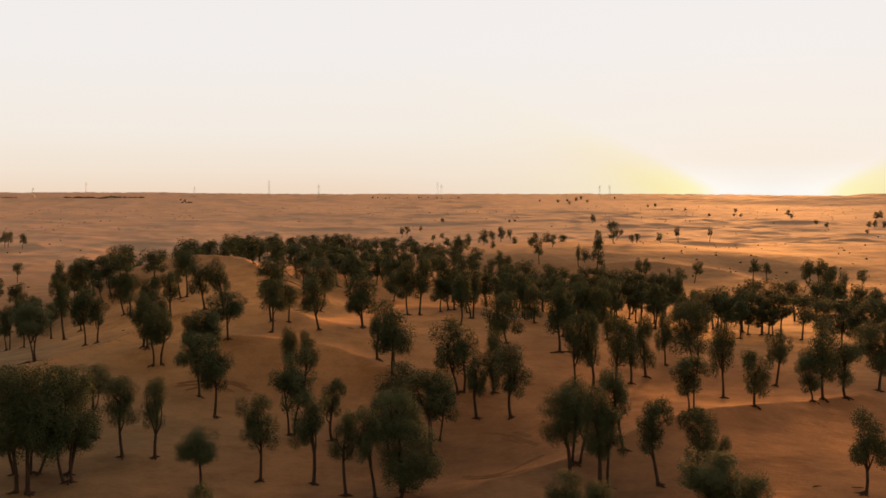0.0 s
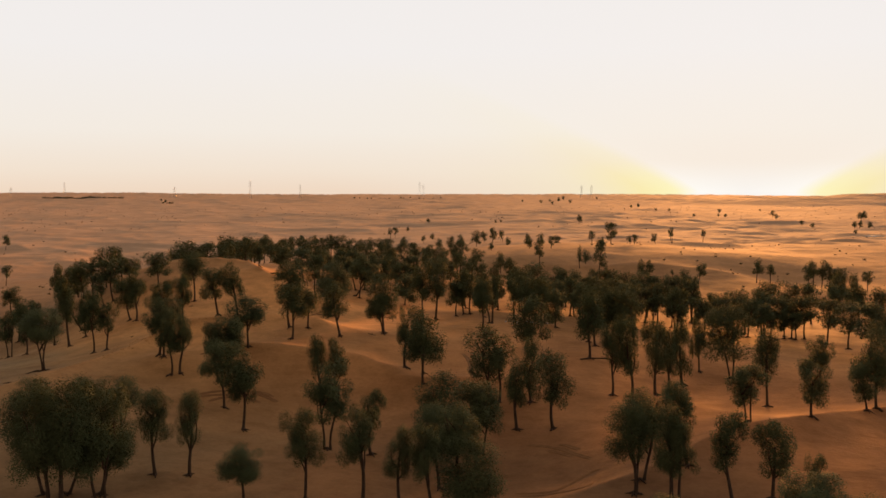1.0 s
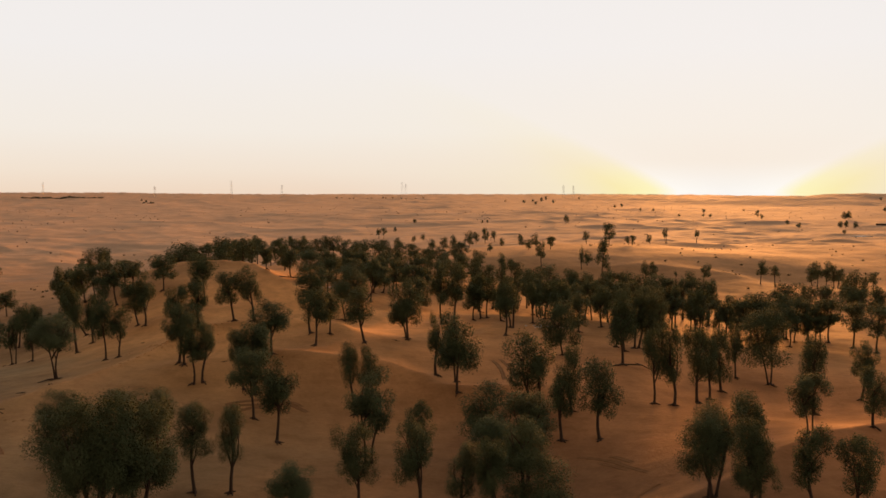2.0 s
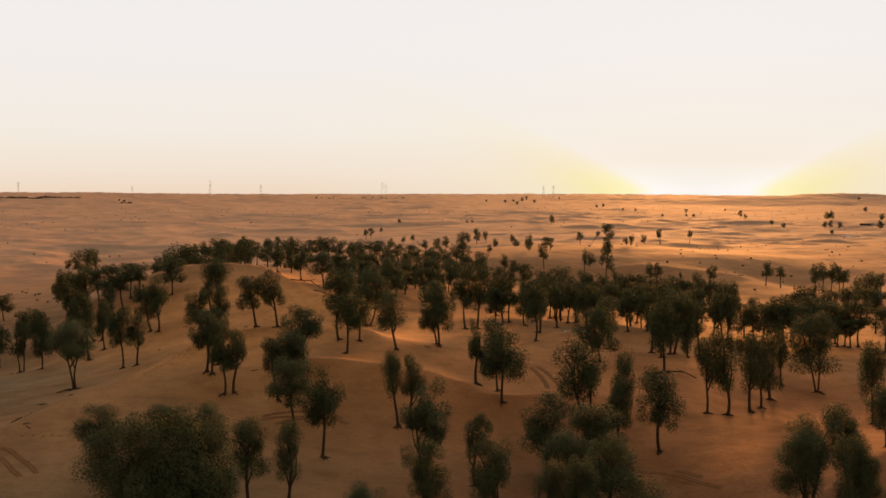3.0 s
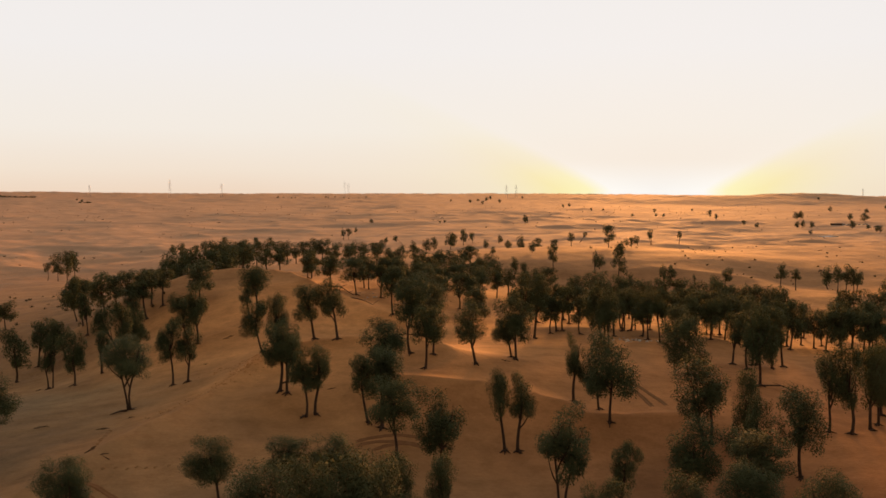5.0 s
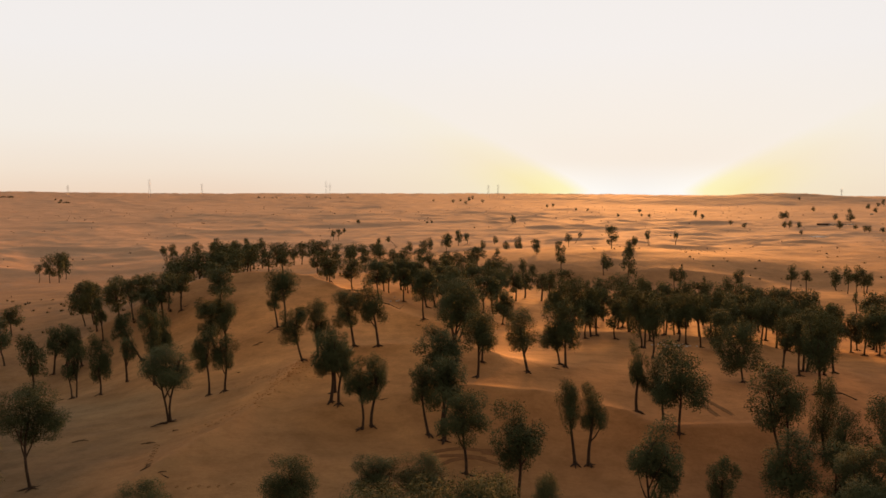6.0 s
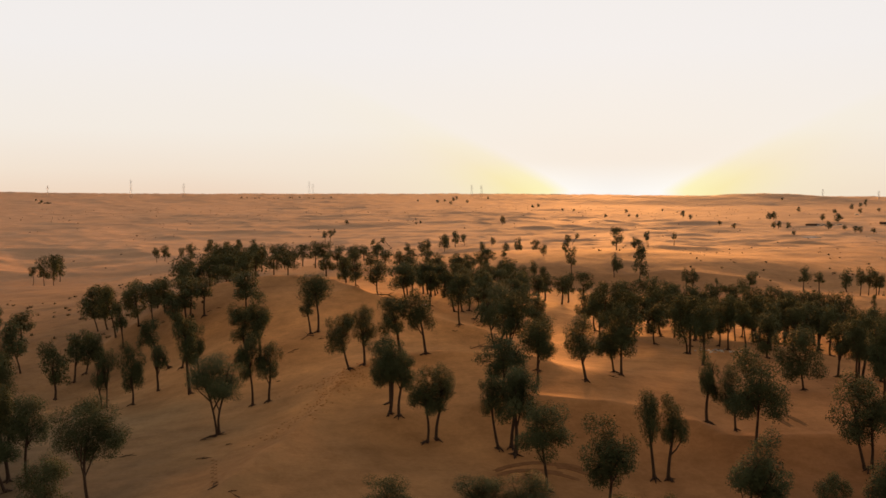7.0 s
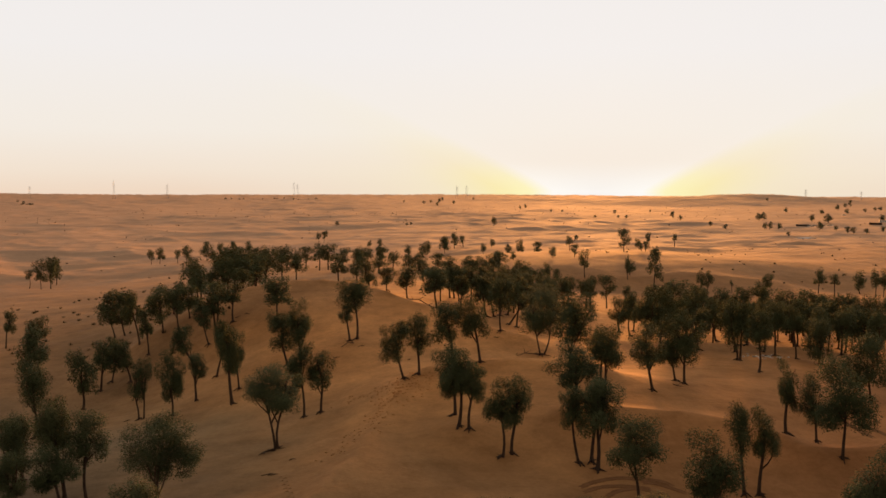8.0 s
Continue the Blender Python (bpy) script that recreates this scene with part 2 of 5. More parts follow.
dune(-28, 229, 2.35, 24)
dune(18, 116, -0.12, 13)
dune(-124, 563, -0.19, 60)
dune(31, 95, 0.89, 13)
dune(-70, 161, -0.91, 15)
dune(-15, 97, -0.18, 11)
dune(-36, 80, -0.82, 12)
dune(-12, 140, 0.90, 13)
dune(58, 510, -1.46, 26)
dune(-25, 104, -1.08, 11)
dune(-55, 129, -0.18, 13)
dune(-68, 181, -0.12, 15)
dune(29, 128, -0.18, 13)
dune(91, 250, -1.62, 24)
dune(34, 168, -1.05, 18)
dune(10, 79, -0.28, 9)
dune(-31, 164, -0.33, 14)
dune(-20, 79, -0.23, 10)
dune(76, 288, -0.87, 13)
dune(-16, 114, -1.51, 10)
dune(25, 80, 0.70, 12)
dune(48, 298, -2.80, 17)
dune(21, 497, -0.71, 17)
dune(-60, 200, 3.83, 13)
dune(103, 278, 2.07, 21)
dune(10, 311, 0.75, 17)
dune(-56, 166, 0.92, 13)
dune(-25, 136, 1.21, 11)
dune(18, 191, -0.39, 11)
dune(-43, 147, -0.09, 8)
dune(2, 117, 1.16, 9)
dune(-82, 217, -2.06, 19)
dune(8, 95, 0.45, 9)
dune(-48, 188, 1.36, 12)
dune(116, 474, -0.06, 29)
dune(-35, 216, 0.45, 14)
dune(37, 485, 0.76, 25)
dune(-151, 468, -2.35, 60)
dune(54, 444, -0.44, 33)
dune(26, 100, -0.19, 12)
dune(-85, 180, -0.76, 12)
dune(-50, 122, 0.72, 9)
dune(21, 303, -3.31, 10)
dune(88, 299, 2.13, 13)

CRESTS = []


def crest(height, width, *line):
    """A sharp crest of sand along a line of places."""
    CRESTS.append((line, height, width))


dune(-36.5, 122.3, -0.85, 6)
dune(-39.4, 127.4, 1.1, 3.2)
dune(-7.6, 122.8, -0.75, 5)
dune(-23.7, 132.7, -0.6, 6)

crest(2.2, 5, (-79, 206), (-71, 212), (-62, 211), (-52, 210), (-43, 208), (-38, 196), (-33, 187), (-28, 178), (-22, 172))
crest(1.7, 3.6, (-40, 147), (-35, 148.5), (-31, 148), (-25, 146), (-21, 142))
crest(1.6, 3.6, (-29, 128), (-24, 127), (-20, 126), (-14, 125), (-10, 122))
crest(1.4, 3.6, (-9, 119.5), (-3, 118), (3, 117))
crest(1.5, 3.2, (-60, 98), (-56, 108), (-50, 122), (-46, 136), (-43, 146))
crest(1.5, 4.2, (4, 77), (8, 80), (13, 82.5), (19, 87), (25, 91.5), (31, 95.5), (38, 100), (46, 105))
dune(21, 73, -1.0, 8)
dune(36, 84, -0.9, 9)
dune(52, 92, -0.8, 10)
crest(1.1, 3.5, (1, 176), (7, 177.5), (12, 176.5), (17, 175), (21, 172.5), (24, 168.5), (25, 162))
crest(1.3, 9, (8, 312), (21, 309), (46, 308), (64, 315), (90, 305))
crest(1.6, 18, (-17, 710), (9, 834), (48, 973), (68, 998))
crest(1.2, 16, (-264, 804), (-266, 892), (-243, 893), (-215, 841))
crest(1, 14, (124, 473), (151, 463), (169, 439), (199, 442), (225, 452))
crest(1, 16, (206, 574), (284, 643), (297, 611), (416, 734))
crest(1.6, 22, (463, 899), (545, 991), (561, 985), (522, 902))
crest(0.8, 12, (122, 607), (158, 628), (184, 627))
crest(0.8, 14, (-174, 650), (-142, 653), (-112, 657))
crest(1.2, 18, (-105, 923), (-71, 956), (-35, 917))
crest(2, 14, (-307, 1122), (-305, 1150), (-287, 1106))
crest(1.2, 20, (151, 1208), (182, 1093), (200, 968))
crest(1.6, 22, (-271, 1339), (-190, 1244), (-140, 1297))
crest(1.2, 20, (274, 980), (339, 989), (376, 963))

# the hills on the skyline to the right
dune(843, 2140, 16, 150)
dune(1090, 2370, 16.5, 120)
dune(1210, 2200, 14, 130)


def smooth(v, lo, hi):
    t = np.clip((v - lo) / (hi - lo), 0, 1)
    return t * t * (3 - 2 * t)


LATTICE = np.random.RandomState(11).rand(512, 512)


def value_noise(x, y):
    """Smooth lattice noise, 0 to 1."""
    i, j = np.floor(x).astype(int), np.floor(y).astype(int)
    u, v = x - i, y - j
    u, v = u * u * u * (u * (6 * u - 15) + 10), v * v * v * (v * (6 * v - 15) + 10)
    p = [LATTICE[(i + a) % 512, (j + b) % 512] for a in (0, 1) for b in (0, 1)]
    return (p[0] * (1 - v) + p[1] * v) * (1 - u) + (p[2] * (1 - v) + p[3] * v) * u


def dune_field(x, y):
    """Crested dunes of the open plain, about -1 to 1: long crests that bend across the wind."""
    wx, wy = x + 40 * value_noise(x / 130, y / 130), y + 60 * value_noise(x / 170 + 9, y / 170 + 4)
    total = 0
    for scale, weight in ((150.0, 0.30), (62.0, 0.32), (27.0, 0.25), (13.0, 0.13)):
        n = value_noise((wx * 0.93 + wy * 0.37) / (scale * 1.6), (wy * 0.93 - wx * 0.37) / scale)
        total = total + weight * (1.1 - 2.2 * np.abs(2 * n - 1) ** 0.8)
    return total


def humps(x, y):
    """Short broken crests and rounded mounds of the far plain, with flat pans between them, about -1 to 1."""
    wx, wy = x + 24 * value_noise(x / 60 + 31, y / 60 + 5), y + 34 * value_noise(x / 75 + 2, y / 75 + 17)
    total = 0
    for scale, weight in ((150.0, 0.26), (74.0, 0.42), (36.0, 0.24), (17.0, 0.08)):
        n = value_noise((wx * 0.96 + wy * 0.28) / (scale * 1.15) + scale, (wy * 0.96 - wx * 0.28) / scale)
        total = total + weight * (1.0 - 2.3 * np.abs(2 * n - 1) ** 0.85)
    return total * (0.45 + 0.9 * value_noise(x / 190 + 7, y / 260 + 3))


def plain_z(x, y):
    """What the wind has laid on top of the swells: small dunes near by, larger ones far out, and the slow rise to the skyline."""
    far = np.hypot(x + 25, y - 10)
    z = 0.4 * (dune_field(x * 3 + 70, y * 3) + 0.35)
    outer = smooth(far, 480, 900)
    z = z + dune_field(x, y) * 4.3 * smooth(far, 300, 700) * (1 - 0.85 * outer) + humps(x, y) * (1.0 * smooth(far, 260, 420) + 1.7 * outer + 2.4 * smooth(far, 1500, 3500))
    return z + (16 - 9 * smooth(x / np.maximum(y, 50), 0.15, 0.55) + 9 * smooth(-x / np.maximum(y, 50), 0.12, 0.36)) * smooth(far, 1800, 4800)


def ground_z(x, y):
    x, y = np.asarray(x, float), np.asarray(y, float)
    z = np.full(np.broadcast(x, y).shape, -10.58)
    for dx, dy, h, r in DUNES:
        z = z + h * np.exp(-((x - dx) ** 2 + (y - dy) ** 2) / (2 * r * r))
    for line, h, w in CRESTS:
        d = np.full(z.shape, 1e9)
        for (ax, ay), (bx, by) in zip(line, line[1:]):
            t = np.clip(((x - ax) * (bx - ax) + (y - ay) * (by - ay)) / ((bx - ax) ** 2 + (by - ay) ** 2), 0, 1)
            d = np.minimum(d, np.hypot(x - ax - t * (bx - ax), y - ay - t * (by - ay)))
        z = z + h * np.exp(-np.sqrt(d * d + 0.02) / w)
    return z + plain_z(x, y)


def build_ground():
    ahead = np.radians(np.concatenate([np.linspace(-41, 41, 461), np.linspace(41, 319, 57)[1:-1]]))
    rings = [4.0]
    while rings[-1] < 4800:
        rings.append(rings[-1] + max(0.5, (0.0062 if rings[-1] < 350 else 0.0075 if rings[-1] < 1500 else 0.0105) * rings[-1]))
    r = np.array(rings)
    X, Y = -25 + np.outer(r, np.sin(ahead)), 10 + np.outer(r, np.cos(ahead))
    Z = ground_z(X, Y)
    n, m = X.shape
    co = np.stack([X, Y, Z], -1).reshape(-1, 3)
    hub = len(co)
    co = np.concatenate([co, [[-25, 10, float(ground_z(-25, 10))]]])
    i, j = np.meshgrid(np.arange(n - 1), np.arange(m), indexing="ij")
    k = (j + 1) % m
    quads = np.stack([i * m + j, (i + 1) * m + j, (i + 1) * m + k, i * m + k], -1).reshape(-1, 4)
    me = bpy.data.meshes.new("ground")
    faces = quads[:, ::-1].tolist() + [[(b + 1) % m, b, hub] for b in range(m)]
    me.from_pydata(co.tolist(), [], faces)
    me.polygons.foreach_set("use_smooth", np.ones(len(me.polygons), bool))
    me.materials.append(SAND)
    return tagged(new("ground", me), "wind-blown orange desert sand with dunes and hollows", "sand", kind="structure")


ground = build_ground()


# ---------------------------------------------------------------- ghaf trees
def crown_mesh(name, rng, leaves, lumps, spread, size):
    """A crown about 1 in radius and from -1 to 1 in height: clumps of small leaf sprays with gaps between them."""
    ctr = []
    for q in range(lumps):
        th, zz = q * 2.4 + rng.uniform(-0.6, 0.6), rng.uniform(-0.64, 0.68)
        girth = math.sqrt(1 - zz * zz) if zz > 0 else 1.0 - 0.42 * zz * zz
        rr = girth * rng.uniform(0.25, 0.74) * spread
        ctr.append((rr * math.cos(th), rr * math.sin(th), zz - 0.12 * rr, rng.uniform(0.24, 0.42)))
    ctr += [(0.05, 0, 0.40, 0.40), (0, 0.05, 0.0, 0.42), (0, 0, -0.40, 0.30)]
    ctr = np.array(ctr)
    pick = rng.choice(len(ctr), leaves, p=ctr[:, 3] ** 2 / (ctr[:, 3] ** 2).sum())
    d = rng.normal(size=(leaves, 3))
    d /= np.linalg.norm(d, axis=1)[:, None]
    out = np.minimum(np.abs(rng.normal(0.74, 0.17, leaves)), 1.06)
    p = ctr[pick, :3] + d * (ctr[pick, 3] * out)[:, None] * (1, 1, 0.85)
    low, high = np.percentile(p[:, 2], (0.5, 99.5))
    p[:, 2] = (p[:, 2] - low) / (high - low) * 1.92 - 0.96
    p[:, :2] = (p[:, :2] - p[:, :2].mean(0)) * (0.84 / np.percentile(np.hypot(p[:, 0], p[:, 1]), 97))
    # leaves turn their faces outwards and up to the sky, so that each clump shades like a soft rounded mass
    face = d * 0.38 + p * (0.34, 0.34, 0.45) + (0, 0, 0.75) + rng.normal(size=(leaves, 3)) * 0.2
    face /= np.linalg.norm(face, axis=1)[:, None]
    flat = face + rng.normal(size=(leaves, 3)) * 0.38
    t = np.cross(flat, rng.normal(size=(leaves, 3)))
    t /= np.linalg.norm(t, axis=1)[:, None]
    s = np.cross(t, flat)
    s /= np.linalg.norm(s, axis=1)[:, None]
    ln, wd = size * rng.uniform(0.7, 1.7, leaves)[:, None], size * rng.uniform(0.28, 0.5, leaves)[:, None]
    co = np.stack([p - s * wd, p + s * wd, p + t * ln * 1.6], 1).reshape(-1, 3)
    me = bpy.data.meshes.new(name)
    me.from_pydata(co.tolist(), [], np.arange(leaves * 3).reshape(-1, 3).tolist())
    me.polygons.foreach_set("use_smooth", np.ones(leaves, bool))
    me.normals_split_custom_set_from_vertices(np.repeat(face, 3, 0).tolist())
    me.materials.append(LEAVES)
    return me


rng = np.random.RandomState(7)
CROWNS_NEAR = [crown_mesh("crown_near", rng, 11500, int(rng.randint(18, 27)), rng.uniform(0.9, 1.1), 0.038) for q in range(12)]
CROWNS_MID = [crown_mesh("crown_mid", rng, 4000, int(rng.randint(15, 22)), rng.uniform(0.85, 1.06), 0.063) for q in range(8)]
CROWNS_BIG = [crown_mesh("crown_big", rng, 26000, int(rng.randint(26, 36)), rng.uniform(0.95, 1.1), 0.0255) for q in range(4)]
CROWNS_FAR = [crown_mesh("crown_far", rng, 1700, int(rng.randint(13, 19)), rng.uniform(0.85, 1.05), 0.085) for q in range(8)]


def tube(bm, points, radii, sides=7):
    """A round limb through the points, closed at its tip."""
    loops = []
    for q, (p, r) in enumerate(zip(points, radii)):
        ahead = (points[min(q + 1, len(points) - 1)] - points[max(q - 1, 0)]).normalized()
        u = ahead.orthogonal().normalized() if q == 0 else (u - ahead * u.dot(ahead)).normalized()
        v = ahead.cross(u)
        loops.append([bm.verts.new(p + (u * math.cos(w) + v * math.sin(w)) * r) for w in (2 * math.pi * s / sides for s in range(sides))])
    for one, two in zip(loops, loops[1:]):
        for s in range(sides):
            bm.faces.new((one[s], one[(s + 1) % sides], two[(s + 1) % sides], two[s]))
    bm.faces.new(loops[-1])


def finish(name, bm, material, parent=None, label=""):
    me = bpy.data.meshes.new(name)
    for fc in bm.faces:
        fc.smooth = True
    bm.to_mesh(me)
    bm.free()
    me.materials.append(material)
    ob = new(name, me)
    if parent is not None:
        ob.parent = parent
    if label:
        ob["label"] = label
    return ob


def stem_points(rnd, base, top, bend, steps=7):
    pts = []
    side = Vector((rnd.uniform(-1, 1), rnd.uniform(-1, 1), 0)) * bend
    side2 = Vector((rnd.uniform(-1, 1), rnd.uniform(-1, 1), 0)) * bend * 0.5
    for q in range(steps + 1):
        t = q / steps
        pts.append(base.lerp(top, t) + side * math.sin(math.pi * t) + side2 * math.sin(2 * math.pi * t))
    return pts


TREES = [0]
FAR_EDGE, FAR_TREES = 236.0, []          # behind this line the grove is too far off to tell its trees apart


def ghaf(x, y, height, width, clear, lean=0.0, kind=""):
    """A ghaf tree at (x, y): its height, the crown's width, the bare height below the crown and how far the crown leans east."""
    TREES[0] += 1
    rnd = random.Random(TREES[0] * 31 + 5)
    apart = y > FAR_EDGE and (x > 14 or x < -100 or y > 440)
    if y > FAR_EDGE:
        width = min(width, (0.68 if apart else 0.95) * (height - 0.8 * clear))
    if y > FAR_EDGE and not apart:
        FAR_TREES.append((x, y, height, width, clear, lean, rnd))
        return None
    near = math.hypot(x + 30, y - 20) < 190
    close_by = math.hypot(x + 30, y - 20) < 120
    tree = new("ghaf_tree")
    tree.location = (x, y, float(ground_z(x, y)))
    r0 = (0.088 + 0.0095 * height) * rnd.uniform(0.85, 1.2)
    mid = Vector((lean, lean * rnd.uniform(-0.4, 0.4), clear + (height - clear) * 0.5))
    bm = bmesh.new()
    starts = [(Vector((0, 0, -0.4)), mid)]
    if kind == "twin":
        off = width * rnd.uniform(0.16, 0.26)
        foot = 0.13 if width > 5 else 0.30
        starts = [(Vector((-foot, 0, -0.4)), mid + Vector((-off, 0, 0))), (Vector((foot, 0.1, -0.4)), mid + Vector((off, 0.2, 0.1)))]
    for base, top in starts:
        pts = stem_points(rnd, base, top, 0.05 * height * rnd.uniform(0.3, 1.0))
        rr = [r0 * (1.45 if q == 0 else 1.0 - 0.075 * q) * (0.8 if len(starts) > 1 else 1) for q in range(len(pts))]
        tube(bm, pts, rr, 8 if near else 6)
        for q in range(5 if near else 3):
            at = pts[rnd.randint(3, 6)]
            th = rnd.uniform(0, 2 * math.pi)
            reach = width * 0.36
            end = Vector((mid.x + reach * math.cos(th), mid.y + reach * math.sin(th), clear + (height - clear) * rnd.uniform(0.2, 0.85)))
            if kind == "dead":
                end.z = max(end.z, at.z + 0.3)
            br = stem_points(rnd, at, end, 0.3, 4)
            limb = bmesh.new() if close_by else bm
            tube(limb, br, [r0 * 0.5 * (1 - 0.2 * k) for k in range(5)], 5)
            if close_by:
                finish("limb", limb, BARK, tree)
    if near:
        for q in range(5):
            th = rnd.uniform(0, 2 * math.pi)
            out, far_out = Vector((math.cos(th), math.sin(th), 0)), rnd.uniform(0.7, 1.2) + (0.8 if width > 5 else 0.0)
            tip = out * far_out + Vector((0, 0, -0.12 + float(ground_z(x + out.x * far_out, y + out.y * far_out)) - tree.location.z))
            tube(bm, [Vector((0, 0, 0.2)), out * 0.35 + Vector((0, 0, 0.06)), tip], [r0 * 0.65, r0 * 0.45, r0 * 0.15], 5)
    finish("trunk", bm, BARK, tree)
    if kind == "dead":
        label = "half-dead ghaf tree with a thin crown on sand"
    elif kind == "twin":
        label = "ghaf tree with two stems and a dense dark green crown"
    elif kind == "low":
        label = "low spreading ghaf tree with crooked limbs on sand"
    elif abs(lean) > 0.12 * height:
        label = "leaning ghaf tree with a dark green crown on sand"
    elif height > 8.5:
        label = "tall slender ghaf tree with a dark green oval crown"
    else:
        label = "ghaf tree with a bare trunk and rounded dark green crown"
    mesh = rnd.choice(CROWNS_FAR if apart else CROWNS_BIG if near and width > 5.0 or math.hypot(x + 40, y - 30) < 72 else CROWNS_NEAR if math.hypot(x + 30, y - 20) < 155 else CROWNS_MID)
    crown = new("crown", mesh)
    crown.parent = tree
    k = 0.6 if kind == "dead" else 1.0
    half = (height - clear * 0.87) * 0.5 * 1.04
    crown.location = (lean, mid.y, height - half * 0.98)
    crown.rotation_euler = (rnd.uniform(-0.2, 0.2), rnd.uniform(-0.2, 0.2), rnd.uniform(0, 6.28))
    oval = rnd.uniform(0.86, 1.12)
    crown.scale = (width * 0.70 * k * oval, width * 0.70 * k / oval, half)
    return tagged(tree, label, "tree", "ghaf trees")


ghaf(-156.8, 446.7, 7.7, 3.6, 4.1, 0.0)
ghaf(-151.6, 443.8, 12.2, 4.6, 3.6, -0.4)
ghaf(-148.2, 445.0, 12.9, 5.0, 3.2, 0.2)
ghaf(-149.6, 461.2, 11.6, 5.2, 3.1, -0.5)
ghaf(-125.8, 575.7, 8.2, 4.6, 3.1, -0.3)
ghaf(-120.6, 569.1, 9.4, 6.0, 3.1, 0.3)
ghaf(-108.2, 538.8, 6.9, 3.1, 2.6, 0.0)
ghaf(-104.3, 541.7, 8.6, 6.9, 1.7, 0.3)
ghaf(-94.8, 549.7, 10.2, 7.0, 1.5, 0.0)
ghaf(-91.3, 548.6, 5.6, 4.1, 0.9, 0.0)
ghaf(-109.6, 235.2, 7.4, 2.2, 3.5, 0.8)
ghaf(-88.7, 232.8, 9.1, 4.9, 3.0, -1.1)
ghaf(-86.7, 232.0, 8.7, 4.4, 2.7, -0.8)
ghaf(-80.1, 204.2, 9.1, 2.8, 3.7, -1.5)
ghaf(-78.0, 198.8, 7.6, 2.2, 3.5, -0.6)
ghaf(-76.3, 204.6, 8.1, 4.4, 2.5, -0.7)
ghaf(-79.2, 248.1, 7.0, 4.3, 1.3, 0.5)
ghaf(-72.1, 206.1, 6.1, 4.0, 1.8, -0.2)
ghaf(-67.9, 192.0, 6.2, 3.2, 3.1, -1.1)
ghaf(-66.6, 193.4, 8.2, 4.1, 3.7, -0.7)
ghaf(-67.9, 179.9, 7.7, 2.8, 3.8, -3.1)
ghaf(-87.1, 162.0, 9.6, 3.6, 4.1, 0.3)
ghaf(-95.3, 202.3, 9.2, 5.5, 2.4, -1.4)
ghaf(-85.2, 182.6, 9.0, 3.1, 2.5, 0.0)
ghaf(-74.4, 163.7, 7.9, 2.3, 3.0, 0.0, "twin")
ghaf(-70.2, 160.4, 8.3, 2.9, 2.0, 0.0)
ghaf(-84.1, 190.5, 8.1, 3.5, 3.3, 0.6)
ghaf(-83.0, 193.7, 7.0, 3.0, 2.4, 0.6)
ghaf(-79.6, 190.6, 6.7, 2.6, 2.3, -0.9)
ghaf(-62.8, 159.0, 10.4, 2.8, 4.6, -0.5)
ghaf(-62.2, 165.0, 7.6, 2.4, 2.5, -0.4)
ghaf(-65.8, 175.8, 7.6, 2.4, 2.2, 1.2)
ghaf(-57.2, 134.2, 8.3, 5.6, 4.7, -0.3, "twin")
ghaf(-54.3, 145.4, 8.7, 2.8, 3.7, -0.5)
ghaf(-52.4, 145.4, 7.0, 2.9, 3.2, -0.2)
ghaf(-55.8, 168.4, 7.4, 3.6, 2.4, -0.9)
ghaf(-54.3, 166.4, 9.0, 3.9, 3.7, -0.2)
ghaf(-57.4, 191.2, 6.9, 5.0, 2.5, 0.0)
ghaf(-47.2, 172.9, 5.0, 1.9, 3.0, -0.6)
ghaf(-46.2, 173.4, 8.6, 4.0, 4.2, -0.4)
ghaf(-43.0, 144.8, 6.7, 3.2, 2.4, -1.1)
ghaf(-41.3, 145.6, 7.0, 2.8, 3.1, 0.0)
ghaf(-39.4, 132.8, 7.2, 3.1, 3.7, -0.3)
ghaf(-39.1, 126.8, 6.4, 2.4, 3.4, 0.4)
ghaf(-37.0, 122.0, 7.1, 2.5, 3.2, -0.3)
ghaf(-36.0, 122.4, 7.4, 2.7, 3.4, 0.3)
ghaf(-30.6, 119.2, 7.2, 2.2, 3.8, -0.7)
ghaf(-29.4, 119.5, 7.5, 2.2, 4.2, 0.6)
ghaf(-65.9, 113.8, 9.1, 5.1, 4.6, 0.1)
ghaf(-73.5, 124.7, 8.2, 3.5, 4.0, 0.0)
ghaf(-80.8, 129.9, 7.3, 3.1, 2.4, 0.0)
ghaf(-75.7, 126.1, 9.0, 3.0, 4.3, -1.0)
ghaf(-66.2, 101.1, 7.9, 2.9, 4.7, 0.0)
ghaf(-39.2, 198.8, 3.9, 2.9, 1.3, 0.0)
ghaf(-39.5, 229.9, 5.9, 3.0, 1.0, -0.1)
ghaf(-34.9, 203.9, 6.0, 3.7, 2.5, -0.3)
ghaf(-30.4, 200.4, 6.9, 4.7, 3.3, -0.6)
ghaf(-28.6, 213.3, 5.7, 3.0, 1.7, -0.3)
ghaf(-20.0, 201.9, 6.7, 3.7, 2.9, -0.8)
ghaf(-18.5, 204.3, 6.1, 2.8, 2.8, 0.2)
ghaf(-19.6, 193.3, 6.5, 3.5, 2.9, 3.0)
ghaf(-16.6, 206.6, 6.7, 2.9, 2.0, 0.1)
ghaf(-14.6, 209.9, 6.7, 3.2, 1.9, 0.2)
ghaf(-12.1, 221.3, 5.5, 2.9, 1.3, -0.1)
ghaf(-10.9, 204.0, 6.9, 3.3, 3.4, -0.5)
ghaf(-8.7, 204.8, 7.0, 2.9, 3.1, -0.4)
ghaf(-7.4, 209.2, 6.6, 2.7, 2.7, -0.1)
